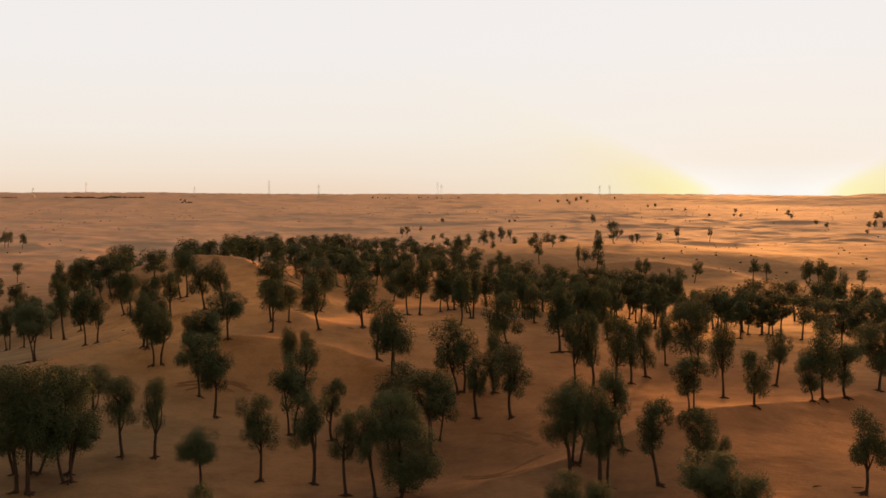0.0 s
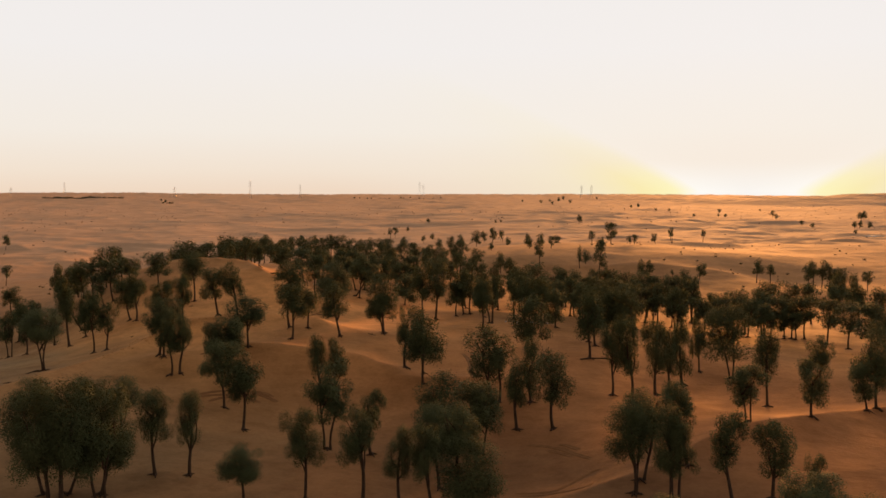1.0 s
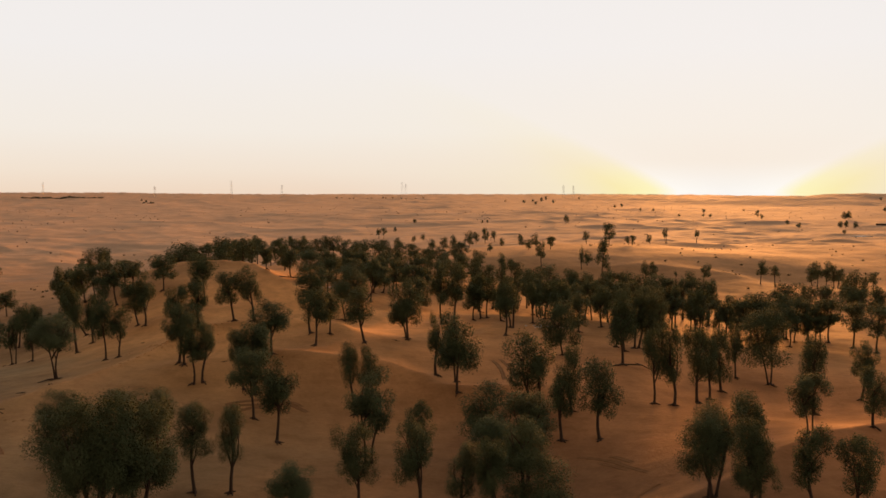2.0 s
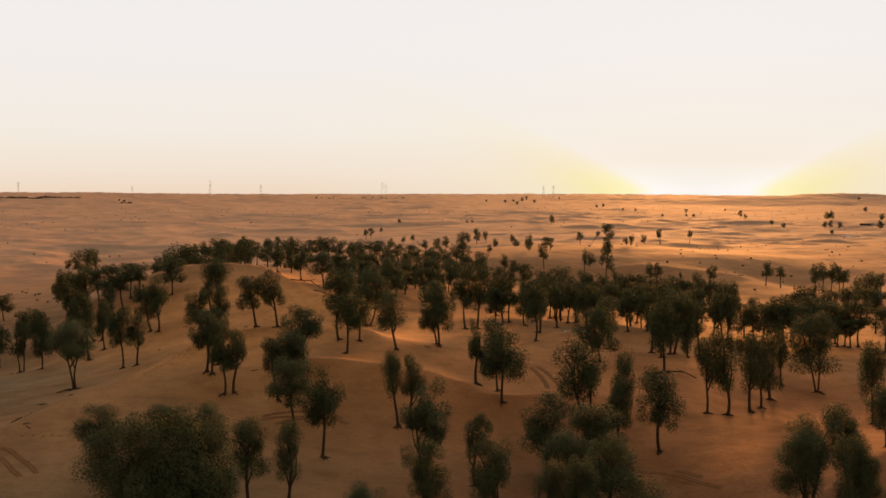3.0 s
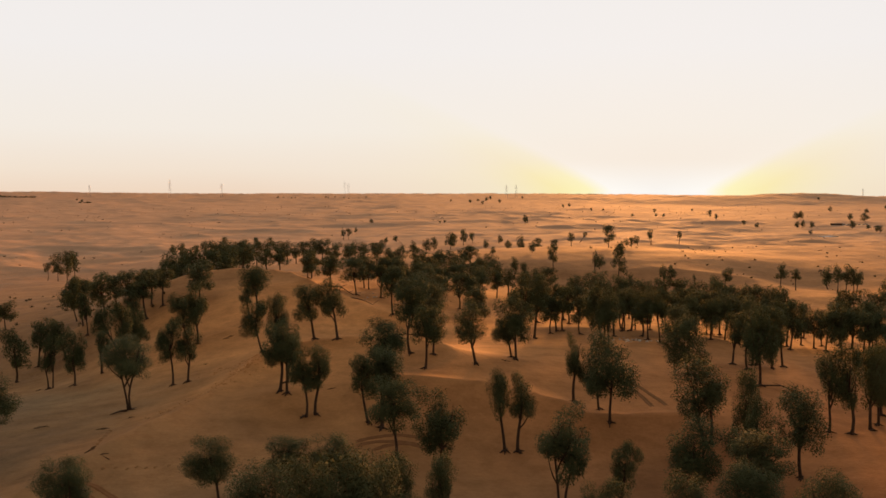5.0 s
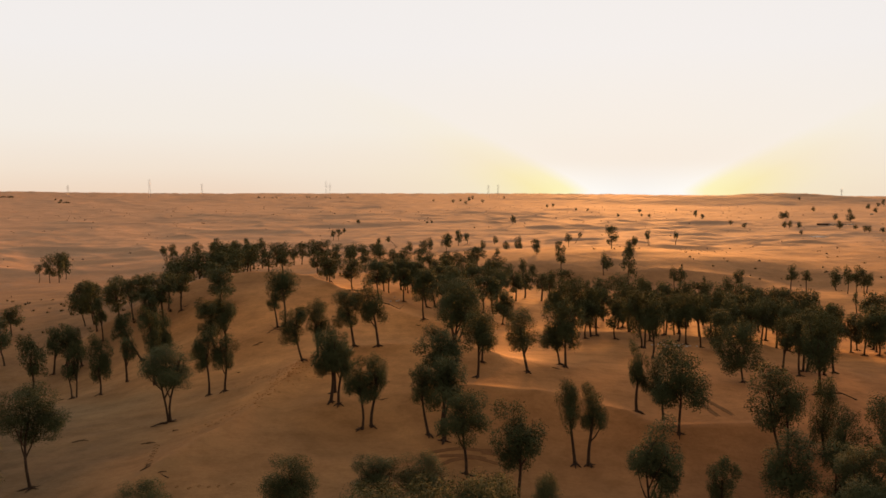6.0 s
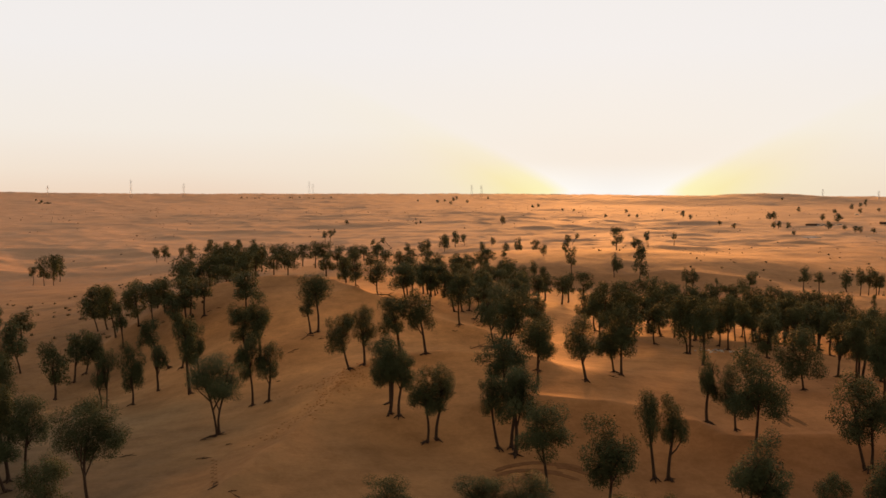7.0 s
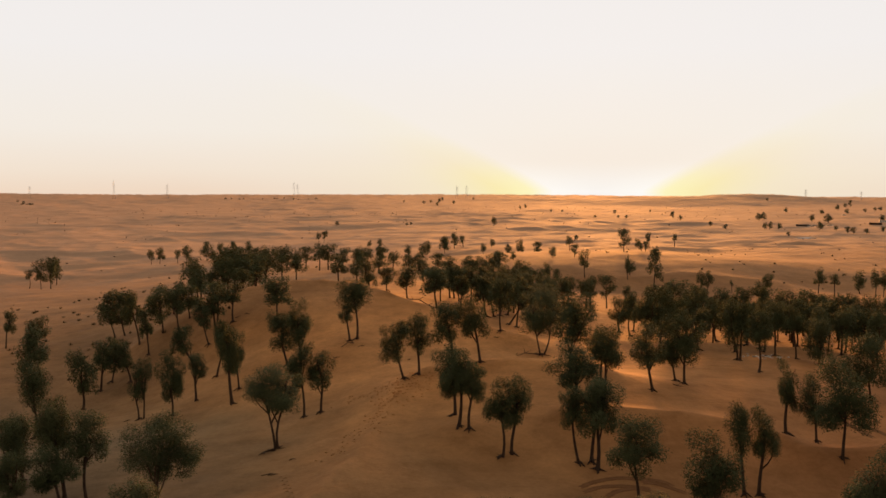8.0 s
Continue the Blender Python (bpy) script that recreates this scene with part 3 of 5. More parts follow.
ghaf(-4.8, 222.1, 6.4, 3.6, 2.2, 0.5)
ghaf(-23.8, 219.9, 6.3, 4.0, 1.6, -0.6)
ghaf(-21.3, 222.7, 5.8, 4.1, 1.4, -1.0)
ghaf(-30.8, 723.5, 7.8, 5.8, 3.3, 0.0)
ghaf(-27.1, 722.1, 8.2, 6.6, 3.3, 0.4)
ghaf(-19.5, 849.7, 5.3, 6.8, 1.5, 0.0)
ghaf(3.8, 591.8, 5.7, 7.4, 2.4, -4.4)
ghaf(-6.0, 598.7, 4.8, 4.1, 1.4, 0.0)
ghaf(2.4, 486.2, 5.9, 6.0, 1.5, -0.5)
ghaf(7.0, 473.8, 7.2, 3.7, 1.9, 0.3)
ghaf(13.0, 497.7, 7.0, 3.9, 1.4, 0.0)
ghaf(21.0, 496.1, 8.7, 5.6, 2.0, 0.0)
ghaf(27.2, 531.1, 6.3, 3.9, 1.2, -0.3)
ghaf(32.0, 530.1, 8.5, 4.2, 2.4, 0.0)
ghaf(37.7, 535.0, 6.1, 4.9, 1.8, -0.9)
ghaf(35.1, 472.5, 5.1, 4.3, 1.3, 0.0)
ghaf(17.8, 343.4, 3.0, 3.5, 0.4, 0.0)
ghaf(49.2, 519.4, 4.7, 5.9, 0.9, 0.6)
ghaf(42.6, 454.3, 5.2, 5.2, 0.7, 0.0)
ghaf(49.2, 460.9, 7.4, 3.7, 1.6, 0.5)
ghaf(31.4, 344.2, 3.7, 4.3, 0.6, 0.0)
ghaf(56.7, 457.3, 6.0, 3.6, 0.8, 0.0)
ghaf(39.4, 346.1, 4.5, 2.7, 1.2, 0.0)
ghaf(30.8, 308.3, 8.2, 3.1, 3.5, -0.3)
ghaf(17.8, 302.8, 6.8, 2.7, 3.2, 0.0)
ghaf(20.6, 302.3, 5.4, 2.4, 2.0, 0.0)
ghaf(19.0, 272.5, 3.9, 2.7, 1.2, 0.0)
ghaf(21.5, 248.3, 5.1, 1.9, 2.4, 0.0)
ghaf(76.0, 471.4, 7.0, 3.5, 3.2, -0.3)
ghaf(95.4, 533.4, 5.9, 4.0, 3.4, 3.4)
ghaf(65.3, 370.0, 8.6, 6.3, 1.7, 0.0)
ghaf(48.1, 296.7, 12.4, 4.0, 3.5, -0.2)
ghaf(46.0, 311.7, 4.8, 4.2, 0.9, 0.0, "low")
ghaf(43.0, 305.9, 7.3, 1.5, 2.5, 0.0)
ghaf(73.8, 374.3, 3.6, 3.0, 1.1, -0.6)
ghaf(75.4, 374.6, 3.9, 2.6, 1.1, 0.0)
ghaf(101.8, 449.3, 5.9, 3.6, 2.6, -1.0)
ghaf(115.0, 470.7, 7.6, 2.7, 3.5, -0.8, "twin")
ghaf(135.6, 490.1, 6.8, 4.0, 3.7, 0.0)
ghaf(59.8, 291.9, 6.8, 2.5, 2.8, -0.5)
ghaf(61.2, 291.7, 6.4, 2.5, 2.5, 0.5)
ghaf(68.9, 292.0, 3.6, 1.3, 2.2, -0.3, "dead")
ghaf(74.1, 283.7, 6.6, 3.4, 2.9, 1.0)
ghaf(67.8, 272.6, 5.9, 3.1, 2.2, -0.5)
ghaf(92.8, 287.9, 7.2, 3.3, 3.0, 0.5)
ghaf(95.7, 284.4, 6.2, 2.6, 3.6, 0.0)
ghaf(113.7, 299.8, 7.1, 4.1, 1.9, -0.5)
ghaf(108.4, 284.8, 8.1, 2.6, 3.4, 0.0)
ghaf(111.1, 285.1, 8.2, 3.3, 2.6, 0.7)
ghaf(113.4, 284.9, 7.2, 2.9, 2.6, 0.2)
ghaf(115.6, 287.2, 6.1, 2.6, 2.5, 0.7)
ghaf(88.9, 246.8, 5.1, 2.2, 2.5, -0.4, "dead")
ghaf(95.0, 236.2, 9.4, 3.2, 2.4, -0.7)
ghaf(88.4, 220.7, 10.6, 3.2, 2.9, 0.0)
ghaf(46.7, 283.9, 4.8, 2.9, 1.1, 0.5)
ghaf(48.2, 270.7, 4.1, 2.1, 1.2, 0.0)
ghaf(116.9, 268.3, 5.7, 4.1, 2.5, 0.0)
ghaf(96.5, 232.2, 9.2, 3.4, 2.2, -0.3)
ghaf(-6.0, 165.4, 9.9, 3.5, 4.0, -0.3)
ghaf(-4.1, 166.2, 9.9, 3.5, 3.5, 0.5)
ghaf(2.4, 194.7, 7.9, 3.2, 2.6, -0.3)
ghaf(1.0, 173.3, 7.3, 2.6, 3.1, -1.0)
ghaf(2.1, 173.8, 7.7, 2.6, 3.1, -0.2)
ghaf(8.9, 197.7, 7.2, 3.0, 2.9, -0.4)
ghaf(4.6, 160.0, 8.3, 3.7, 2.2, -0.8)
ghaf(5.0, 159.9, 7.9, 2.0, 3.2, 0.3)
ghaf(15.3, 197.6, 7.2, 2.6, 2.4, -0.3)
ghaf(9.6, 170.7, 7.1, 2.6, 3.5, 0.0)
ghaf(12.4, 175.3, 6.7, 2.4, 2.7, -0.2)
ghaf(13.8, 175.2, 6.6, 2.4, 2.7, 0.2)
ghaf(13.9, 166.7, 7.9, 3.2, 3.9, -0.5)
ghaf(13.7, 160.7, 7.5, 2.4, 4.1, -0.3)
ghaf(14.9, 156.6, 6.3, 3.7, 0.9, -0.2)
ghaf(20.6, 166.6, 7.2, 3.2, 2.3, -0.3)
ghaf(29.6, 188.3, 7.7, 3.5, 2.6, -0.2)
ghaf(23.2, 164.9, 6.6, 3.0, 2.1, 0.3)
ghaf(18.0, 144.2, 6.9, 3.1, 2.7, 0.7)
ghaf(18.4, 140.4, 7.4, 2.7, 3.3, -0.1)
ghaf(20.6, 143.9, 7.8, 3.1, 2.8, 0.3)
ghaf(21.1, 144.0, 8.2, 3.1, 2.8, 0.9)
ghaf(22.3, 141.8, 5.5, 2.0, 0.8, -0.1)
ghaf(24.7, 143.6, 7.6, 2.7, 3.1, -0.8)
ghaf(38.1, 172.0, 7.7, 3.0, 2.6, -0.5)
ghaf(36.8, 166.6, 7.9, 2.9, 2.5, 0.5)
ghaf(43.5, 176.5, 6.3, 2.9, 1.5, 0.0)
ghaf(43.0, 171.0, 6.1, 3.2, 1.9, 0.0)
ghaf(43.5, 168.0, 6.4, 3.1, 1.8, 0.5)
ghaf(46.1, 168.2, 7.4, 3.1, 1.9, -0.5)
ghaf(49.6, 171.4, 6.8, 3.2, 2.1, 0.0)
ghaf(49.2, 167.0, 6.7, 3.1, 2.1, 0.5)
ghaf(53.0, 169.6, 6.2, 3.2, 1.9, 0.0)
ghaf(52.8, 165.6, 5.5, 3.1, 1.9, 0.3)
ghaf(55.1, 165.5, 5.1, 3.1, 1.9, 0.0)
ghaf(56.5, 164.3, 4.7, 3.1, 2.0, 0.0)
ghaf(15.7, 114.4, 8.5, 2.4, 3.0, 0.1)
ghaf(17.8, 114.0, 9.5, 2.6, 3.2, -0.5)
ghaf(21.2, 116.3, 9.0, 2.5, 2.9, -0.1)
ghaf(23.3, 118.5, 8.2, 2.1, 2.5, -0.3)
ghaf(26.0, 122.4, 8.1, 2.2, 1.6, -0.3)
ghaf(29.9, 128.7, 7.0, 2.0, 2.4, -0.2)
ghaf(33.3, 126.0, 9.5, 5.4, 3.1, -0.9, "twin")
ghaf(2.1, 112.2, 8.8, 4.8, 3.0, -0.7, "twin")
ghaf(-8.4, 123.4, 7.5, 2.0, 2.4, 0.0)
ghaf(-6.1, 121.9, 6.6, 2.4, 2.4, -0.6)
ghaf(-6.2, 117.4, 9.3, 4.7, 3.0, -0.1)
ghaf(3.7, 104.4, 7.7, 2.1, 3.2, -0.1)
ghaf(6.0, 111.8, 7.5, 2.2, 1.1, -0.2)
ghaf(7.5, 103.7, 8.3, 3.9, 3.1, -0.2)
ghaf(16.0, 131.4, 9.5, 3.4, 3.4, -0.2)
ghaf(9.1, 136.4, 7.4, 4.5, 1.4, -0.7)
ghaf(31.7, 71.3, 6.5, 2.6, 2.5, 0.2)
ghaf(43.4, 102.6, 6.4, 3.5, 1.9, -0.4)
ghaf(38.7, 99.9, 5.1, 2.6, 1.3, -0.4)
ghaf(40.3, 101.2, 8.8, 3.6, 2.9, -0.2)
ghaf(41.0, 117.8, 6.9, 2.8, 3.1, 0.3)
ghaf(30.9, 94.6, 5.6, 2.8, 1.5, 0.0)
ghaf(32.8, 111.7, 8.9, 2.8, 3.3, -0.2)
ghaf(24.1, 92.5, 5.6, 3.3, 1.8, -0.3, "twin")
ghaf(17.0, 74.7, 7.1, 2.5, 3.0, -0.5)
ghaf(15.6, 82.0, 7.2, 2.7, 2.9, -0.9)
ghaf(13.1, 75.0, 6.3, 2.3, 2.8, -0.2)
ghaf(12.3, 74.6, 7.9, 2.3, 3.4, -0.3)
ghaf(11.2, 80.1, 7.4, 3.4, 3.0, 0.3, "twin")
ghaf(10.3, 77.9, 7.5, 3.1, 3.2, -0.5)
ghaf(20.1, 75.1, 6.1, 2.5, 1.9, 0.1)
ghaf(18.8, 64.3, 6.6, 1.3, 4.0, 0.0)
ghaf(17.0, 59.6, 6.7, 3.9, 3.9, 0.0)
ghaf(18.5, 56.4, 6.4, 2.3, 3.8, 0.0)
ghaf(7.5, 58.0, 6.4, 2.1, 3.9, 0.0)
ghaf(8.9, 55.1, 6.6, 2.0, 4.0, 0.0)
ghaf(-20.6, 80.6, 4.9, 3.2, 2.4, -0.2)
ghaf(-14.5, 57.0, 6.5, 1.5, 3.9, 0.0)
ghaf(-35.1, 78.0, 10.4, 4.0, 3.7, -0.4)
ghaf(-34.1, 77.8, 10.7, 4.0, 3.5, 1.1)
ghaf(-31.8, 80.7, 9.7, 3.8, 3.6, 0.1, "twin")
ghaf(-32.7, 82.9, 8.0, 3.1, 2.8, 1.2)
ghaf(-35.7, 82.9, 7.5, 3.7, 1.9, 1.1, "twin")
ghaf(-37.2, 82.8, 8.7, 5.0, 2.8, -0.8)
ghaf(-29.5, 87.7, 7.5, 2.7, 3.6, -0.1)
ghaf(-26.6, 88.0, 7.5, 2.0, 3.4, 0.0)
ghaf(-15.9, 82.7, 7.6, 2.6, 3.5, -0.2)
ghaf(-11.2, 81.8, 8.1, 3.0, 4.0, -0.3)
ghaf(-15.6, 98.2, 8.8, 4.2, 3.8, 0.2, "twin")
ghaf(-7.9, 77.6, 7.1, 2.1, 3.6, -0.0)
ghaf(-5.4, 76.1, 7.5, 2.3, 3.9, -0.7)
ghaf(-3.6, 75.6, 6.2, 4.5, 0.9, 1.1)
ghaf(-0.7, 97.2, 7.2, 3.6, 2.4, 0.2, "twin")
ghaf(-4.6, 98.0, 7.8, 4.3, 3.1, 0.0)
ghaf(-4.8, 87.0, 7.5, 4.3, 3.0, 0.0)
ghaf(-28.3, 110.9, 7.6, 3.9, 3.4, -0.2)
ghaf(-25.0, 104.2, 8.8, 3.7, 3.7, -0.1)
ghaf(-28.5, 127.1, 6.7, 4.6, 2.9, 0.0)
ghaf(-29.4, 117.9, 8.3, 4.0, 3.9, 0.0)
ghaf(-24.9, 139.5, 9.6, 4.4, 4.6, 0.1)
ghaf(-23.7, 132.7, 7.5, 3.3, 3.4, 0.3)
ghaf(-17.4, 135.1, 7.4, 3.6, 3.3, -1.0)
ghaf(-11.9, 142.0, 5.6, 2.6, 2.3, -1.0)
ghaf(-11.7, 140.0, 8.3, 3.9, 2.5, -0.2)
ghaf(-36.7, 148.2, 7.2, 3.6, 2.9, -0.9)
ghaf(-33.7, 147.5, 7.8, 3.3, 3.3, -1.1)
ghaf(-40.0, 127.8, 7.7, 3.4, 2.9, 0.0)
ghaf(-17.6, 113.7, 8.0, 2.0, 3.9, -0.6)
ghaf(-16.4, 113.5, 7.7, 2.2, 3.8, 0.3)
ghaf(-1.2, 92.8, 8.5, 3.7, 5.1, 0.0)
ghaf(-3.4, 78.4, 8.6, 3.3, 5.1, 0.0)
ghaf(-80.5, 423.6, 9.8, 4.2, 3.7, 0.0)
ghaf(-77.0, 423.4, 11.7, 5.6, 5.6, 0.0)
ghaf(-72.4, 407.9, 11.1, 5.0, 5.2, 0.0)
ghaf(-69.0, 402.5, 9.4, 4.9, 3.6, 0.0)
ghaf(-67.2, 422.5, 10.3, 5.1, 4.3, 0.0)
ghaf(-63.5, 422.2, 11.0, 5.1, 5.0, 0.0)
ghaf(-57.6, 411.7, 10.0, 5.9, 4.1, 0.0)
ghaf(-54.5, 416.4, 9.9, 6.0, 3.9, 0.0)
ghaf(-50.7, 411.0, 7.9, 4.1, 2.9, 0.0)
ghaf(-47.5, 405.8, 8.6, 5.0, 3.1, 0.0)
ghaf(-43.0, 390.4, 9.8, 6.1, 4.2, 0.0)
ghaf(-39.8, 390.1, 9.7, 6.1, 4.0, 0.0)
ghaf(-35.2, 379.6, 7.9, 5.5, 2.8, 0.0)
ghaf(-30.0, 379.1, 6.7, 4.6, 2.4, 0.0)
ghaf(-27.5, 399.0, 7.0, 5.8, 2.5, 0.0)
ghaf(-23.9, 406.7, 6.3, 5.0, 2.3, 0.0)
ghaf(-20.3, 391.4, 6.3, 4.4, 2.3, 0.0)
ghaf(-15.1, 448.1, 6.7, 4.5, 2.4, 0.0)
ghaf(-56.6, 331.3, 9.0, 6.5, 4.3, 0.0)
ghaf(-52.1, 330.9, 9.0, 6.5, 4.3, 0.0)
ghaf(-41.5, 299.9, 8.4, 4.6, 4.1, 0.0)
ghaf(-36.6, 299.4, 6.9, 5.6, 2.7, 0.0)
ghaf(-65.1, 342.0, 8.9, 5.6, 4.0, 0.0)
ghaf(-71.1, 352.4, 7.4, 5.0, 2.7, 0.0)
ghaf(-30.4, 358.0, 6.4, 5.4, 2.3, 0.0)
ghaf(-25.9, 343.6, 6.4, 5.9, 2.3, 0.0)
ghaf(-21.0, 348.2, 6.3, 4.8, 2.3, 0.0)
ghaf(-17.5, 335.9, 6.4, 5.6, 2.3, 0.0)
ghaf(-13.7, 339.6, 6.4, 6.0, 2.3, 0.0)
ghaf(-9.9, 325.2, 6.3, 4.0, 2.3, 0.0)
ghaf(-8.5, 313.1, 6.4, 5.4, 2.3, 0.0)
ghaf(-4.1, 306.7, 6.3, 4.4, 2.3, 0.0)
ghaf(-0.7, 305.4, 6.3, 4.7, 2.3, 0.0)
ghaf(3.6, 310.0, 6.4, 4.1, 2.3, 0.0)
ghaf(6.0, 311.8, 6.4, 4.3, 2.3, 0.0)
ghaf(-27.7, 212.5, 6.4, 3.0, 2.9, 0.0)
ghaf(-24.8, 219.2, 6.4, 3.5, 2.5, 0.0)
ghaf(-22.5, 219.0, 6.4, 3.8, 2.9, 0.0)
ghaf(-17.8, 303.7, 6.3, 5.2, 2.3, 0.0)
ghaf(-17.2, 226.6, 6.4, 3.7, 2.7, 0.0)
ghaf(-13.5, 233.3, 6.3, 3.2, 2.3, 0.0)
ghaf(-5.2, 296.7, 6.3, 3.8, 2.3, 0.0)
ghaf(-5.4, 254.6, 6.4, 3.2, 2.3, 0.0)
ghaf(-0.7, 280.2, 6.3, 3.4, 2.3, 0.0)
ghaf(4.7, 286.8, 6.3, 3.5, 2.3, 0.0)
ghaf(10.5, 303.3, 6.3, 5.2, 2.3, 0.0)
ghaf(-25.8, 202.2, 6.3, 3.2, 3.2, 0.0)
ghaf(-23.8, 215.1, 6.4, 2.7, 2.3, 0.0)
ghaf(-20.9, 217.9, 6.4, 3.3, 2.3, 0.0)
ghaf(-17.8, 216.6, 6.4, 3.1, 2.7, 0.0)
ghaf(-13.8, 220.2, 6.3, 3.3, 2.8, 0.0)
ghaf(-10.2, 229.9, 6.3, 3.9, 2.3, 0.0)
ghaf(-8.2, 226.7, 6.3, 3.7, 2.8, 0.0)
ghaf(-2.9, 242.3, 6.3, 3.4, 2.3, 0.0)
ghaf(3.0, 268.8, 6.6, 4.0, 2.4, 0.0)
ghaf(7.8, 274.4, 6.3, 3.3, 2.3, 0.0)
ghaf(-2.3, 231.2, 6.4, 4.0, 2.3, 0.0)
ghaf(0.1, 226.9, 6.4, 3.3, 2.4, 0.0)
ghaf(4.5, 238.6, 6.3, 4.0, 2.3, 0.0)
ghaf(7.8, 236.3, 6.3, 3.4, 2.6, 0.0)
ghaf(12.0, 245.9, 6.9, 3.2, 2.5, 0.0)
ghaf(15.1, 243.7, 7.6, 4.2, 2.9, 0.0)
ghaf(2.0, 199.5, 6.3, 2.8, 2.3, 0.0)
ghaf(5.7, 202.2, 6.3, 3.7, 2.3, 0.0)
ghaf(9.0, 201.9, 6.3, 3.1, 2.3, 0.0)
ghaf(13.3, 207.5, 6.4, 3.4, 2.8, -0.4)
ghaf(14.8, 200.4, 6.3, 3.6, 2.3, 0.0)
ghaf(22.5, 214.7, 6.7, 3.8, 2.8, 0.1)
ghaf(24.6, 211.5, 6.5, 3.1, 2.3, 0.0)
ghaf(29.5, 214.1, 6.2, 3.3, 2.8, 0.4)
ghaf(29.5, 205.1, 6.2, 3.3, 2.8, -0.3)
ghaf(35.5, 211.6, 6.6, 3.0, 2.8, 0.2)
ghaf(33.1, 196.7, 6.3, 3.3, 2.3, 0.0)
ghaf(33.0, 188.7, 6.3, 2.7, 2.3, 0.0)
ghaf(38.7, 196.2, 6.6, 3.4, 2.8, 0.1)
ghaf(36.4, 180.4, 6.3, 2.9, 3.1, 0.0)
ghaf(39.7, 181.1, 6.4, 3.4, 3.2, 0.0)
ghaf(39.5, 173.1, 6.3, 2.5, 3.7, 0.0)
ghaf(48.8, 186.3, 6.3, 3.0, 2.6, 0.0)
ghaf(46.8, 175.5, 6.3, 2.8, 3.8, 0.0)
ghaf(48.8, 173.3, 6.3, 2.5, 3.8, 0.0)
ghaf(50.8, 173.2, 6.3, 2.7, 3.8, 0.0)
ghaf(53.1, 171.0, 6.3, 3.3, 3.8, 0.0)
ghaf(49.3, 159.3, 6.4, 2.9, 3.8, 0.0)
ghaf(56.3, 165.7, 6.3, 2.6, 3.8, 0.0)
ghaf(-11.1, 96.2, 6.3, 2.1, 3.0, 0.1)
ghaf(-42.4, 95.8, 6.1, 3.3, 2.9, -0.8)
ghaf(-82.3, 335.2, 10.3, 4.8, 6.1, 0.0)
ghaf(-74.5, 344.2, 11.8, 6.0, 6.5, 0.0)
ghaf(-69.3, 323.0, 11.1, 5.9, 6.0, 0.0)
ghaf(-64.6, 312.1, 10.7, 5.4, 6.0, 0.0)
ghaf(-61.2, 321.6, 10.7, 4.9, 5.8, 0.0)
ghaf(-69.7, 277.3, 7.4, 5.5, 3.3, 0.0)
ghaf(-65.4, 257.4, 6.3, 5.1, 2.4, 0.0)
ghaf(-62.9, 276.2, 6.3, 5.2, 2.3, 0.0)
ghaf(-67.1, 199.9, 6.4, 3.2, 3.5, 0.0)
ghaf(-64.4, 196.5, 6.4, 3.3, 3.7, 0.0)
ghaf(-75.1, 257.9, 7.7, 3.8, 3.1, 0.0)
ghaf(-0.4, 171.3, 6.3, 3.6, 2.3, 0.0)
ghaf(13.4, 198.3, 6.4, 3.3, 2.8, -0.1)
ghaf(4.4, 171.5, 6.4, 3.3, 2.3, 0.0)
ghaf(18.0, 194.5, 6.9, 3.6, 3.1, -0.4)
ghaf(19.9, 192.1, 5.9, 3.5, 2.8, -0.2)
ghaf(22.8, 192.7, 7.2, 3.4, 3.2, -0.0)
ghaf(14.3, 170.9, 6.4, 3.3, 2.3, 0.0)
ghaf(29.4, 194.6, 7.0, 3.7, 2.9, 0.0)
ghaf(31.6, 193.2, 7.8, 3.7, 3.2, 0.0)
ghaf(31.7, 188.1, 7.0, 3.5, 3.2, -0.2)
ghaf(34.0, 187.8, 8.6, 3.6, 3.5, -0.2)
ghaf(36.1, 186.4, 6.9, 3.2, 3.0, 0.3)
ghaf(38.5, 186.0, 7.8, 3.2, 3.2, -0.4)
ghaf(43.6, 190.1, 6.8, 3.5, 2.8, 0.1)
ghaf(45.6, 188.8, 8.6, 3.1, 3.5, 0.3)
ghaf(-78.8, 136.2, 7.6, 3.4, 3.1, 0.0)
ghaf(-74.8, 122.4, 5.9, 3.6, 2.2, -1.1)
ghaf(-81.4, 134.6, 6.4, 2.7, 3.1, -0.7)
ghaf(-79.7, 122.7, 5.5, 2.9, 1.7, 0.1)
ghaf(-79.8, 294.3, 11.0, 4.4, 4.4, 0.0)
ghaf(-70.1, 267.3, 9.9, 6.1, 3.6, 0.0)
ghaf(-65.7, 271.6, 8.7, 5.9, 3.1, 0.0)
ghaf(-63.0, 281.4, 9.4, 5.6, 3.4, 0.0)
ghaf(-60.6, 301.3, 11.5, 6.1, 5.2, 0.0)
ghaf(-70.1, 323.2, 12.6, 6.6, 7.3, 0.0)
ghaf(-76.5, 283.5, 8.5, 5.1, 3.1, 0.0)
ghaf(-72.7, 267.6, 6.7, 5.3, 2.4, 0.0)
ghaf(-75.5, 629.2, 8.2, 6.8, 1.7, -0.7)
ghaf(-93.3, 649.4, 7.7, 8.4, 2.2, -0.7)
ghaf(-84.9, 637.9, 7.9, 7.6, 2.1, -0.7)
ghaf(-73.5, 202.6, 7.2, 3.2, 3.7, -0.4)
ghaf(-52.4, 90.8, 6.6, 3.2, 3.4, 0.0)
ghaf(-21.5, 165.0, 9.2, 6.7, 3.6, 0.2, "twin")
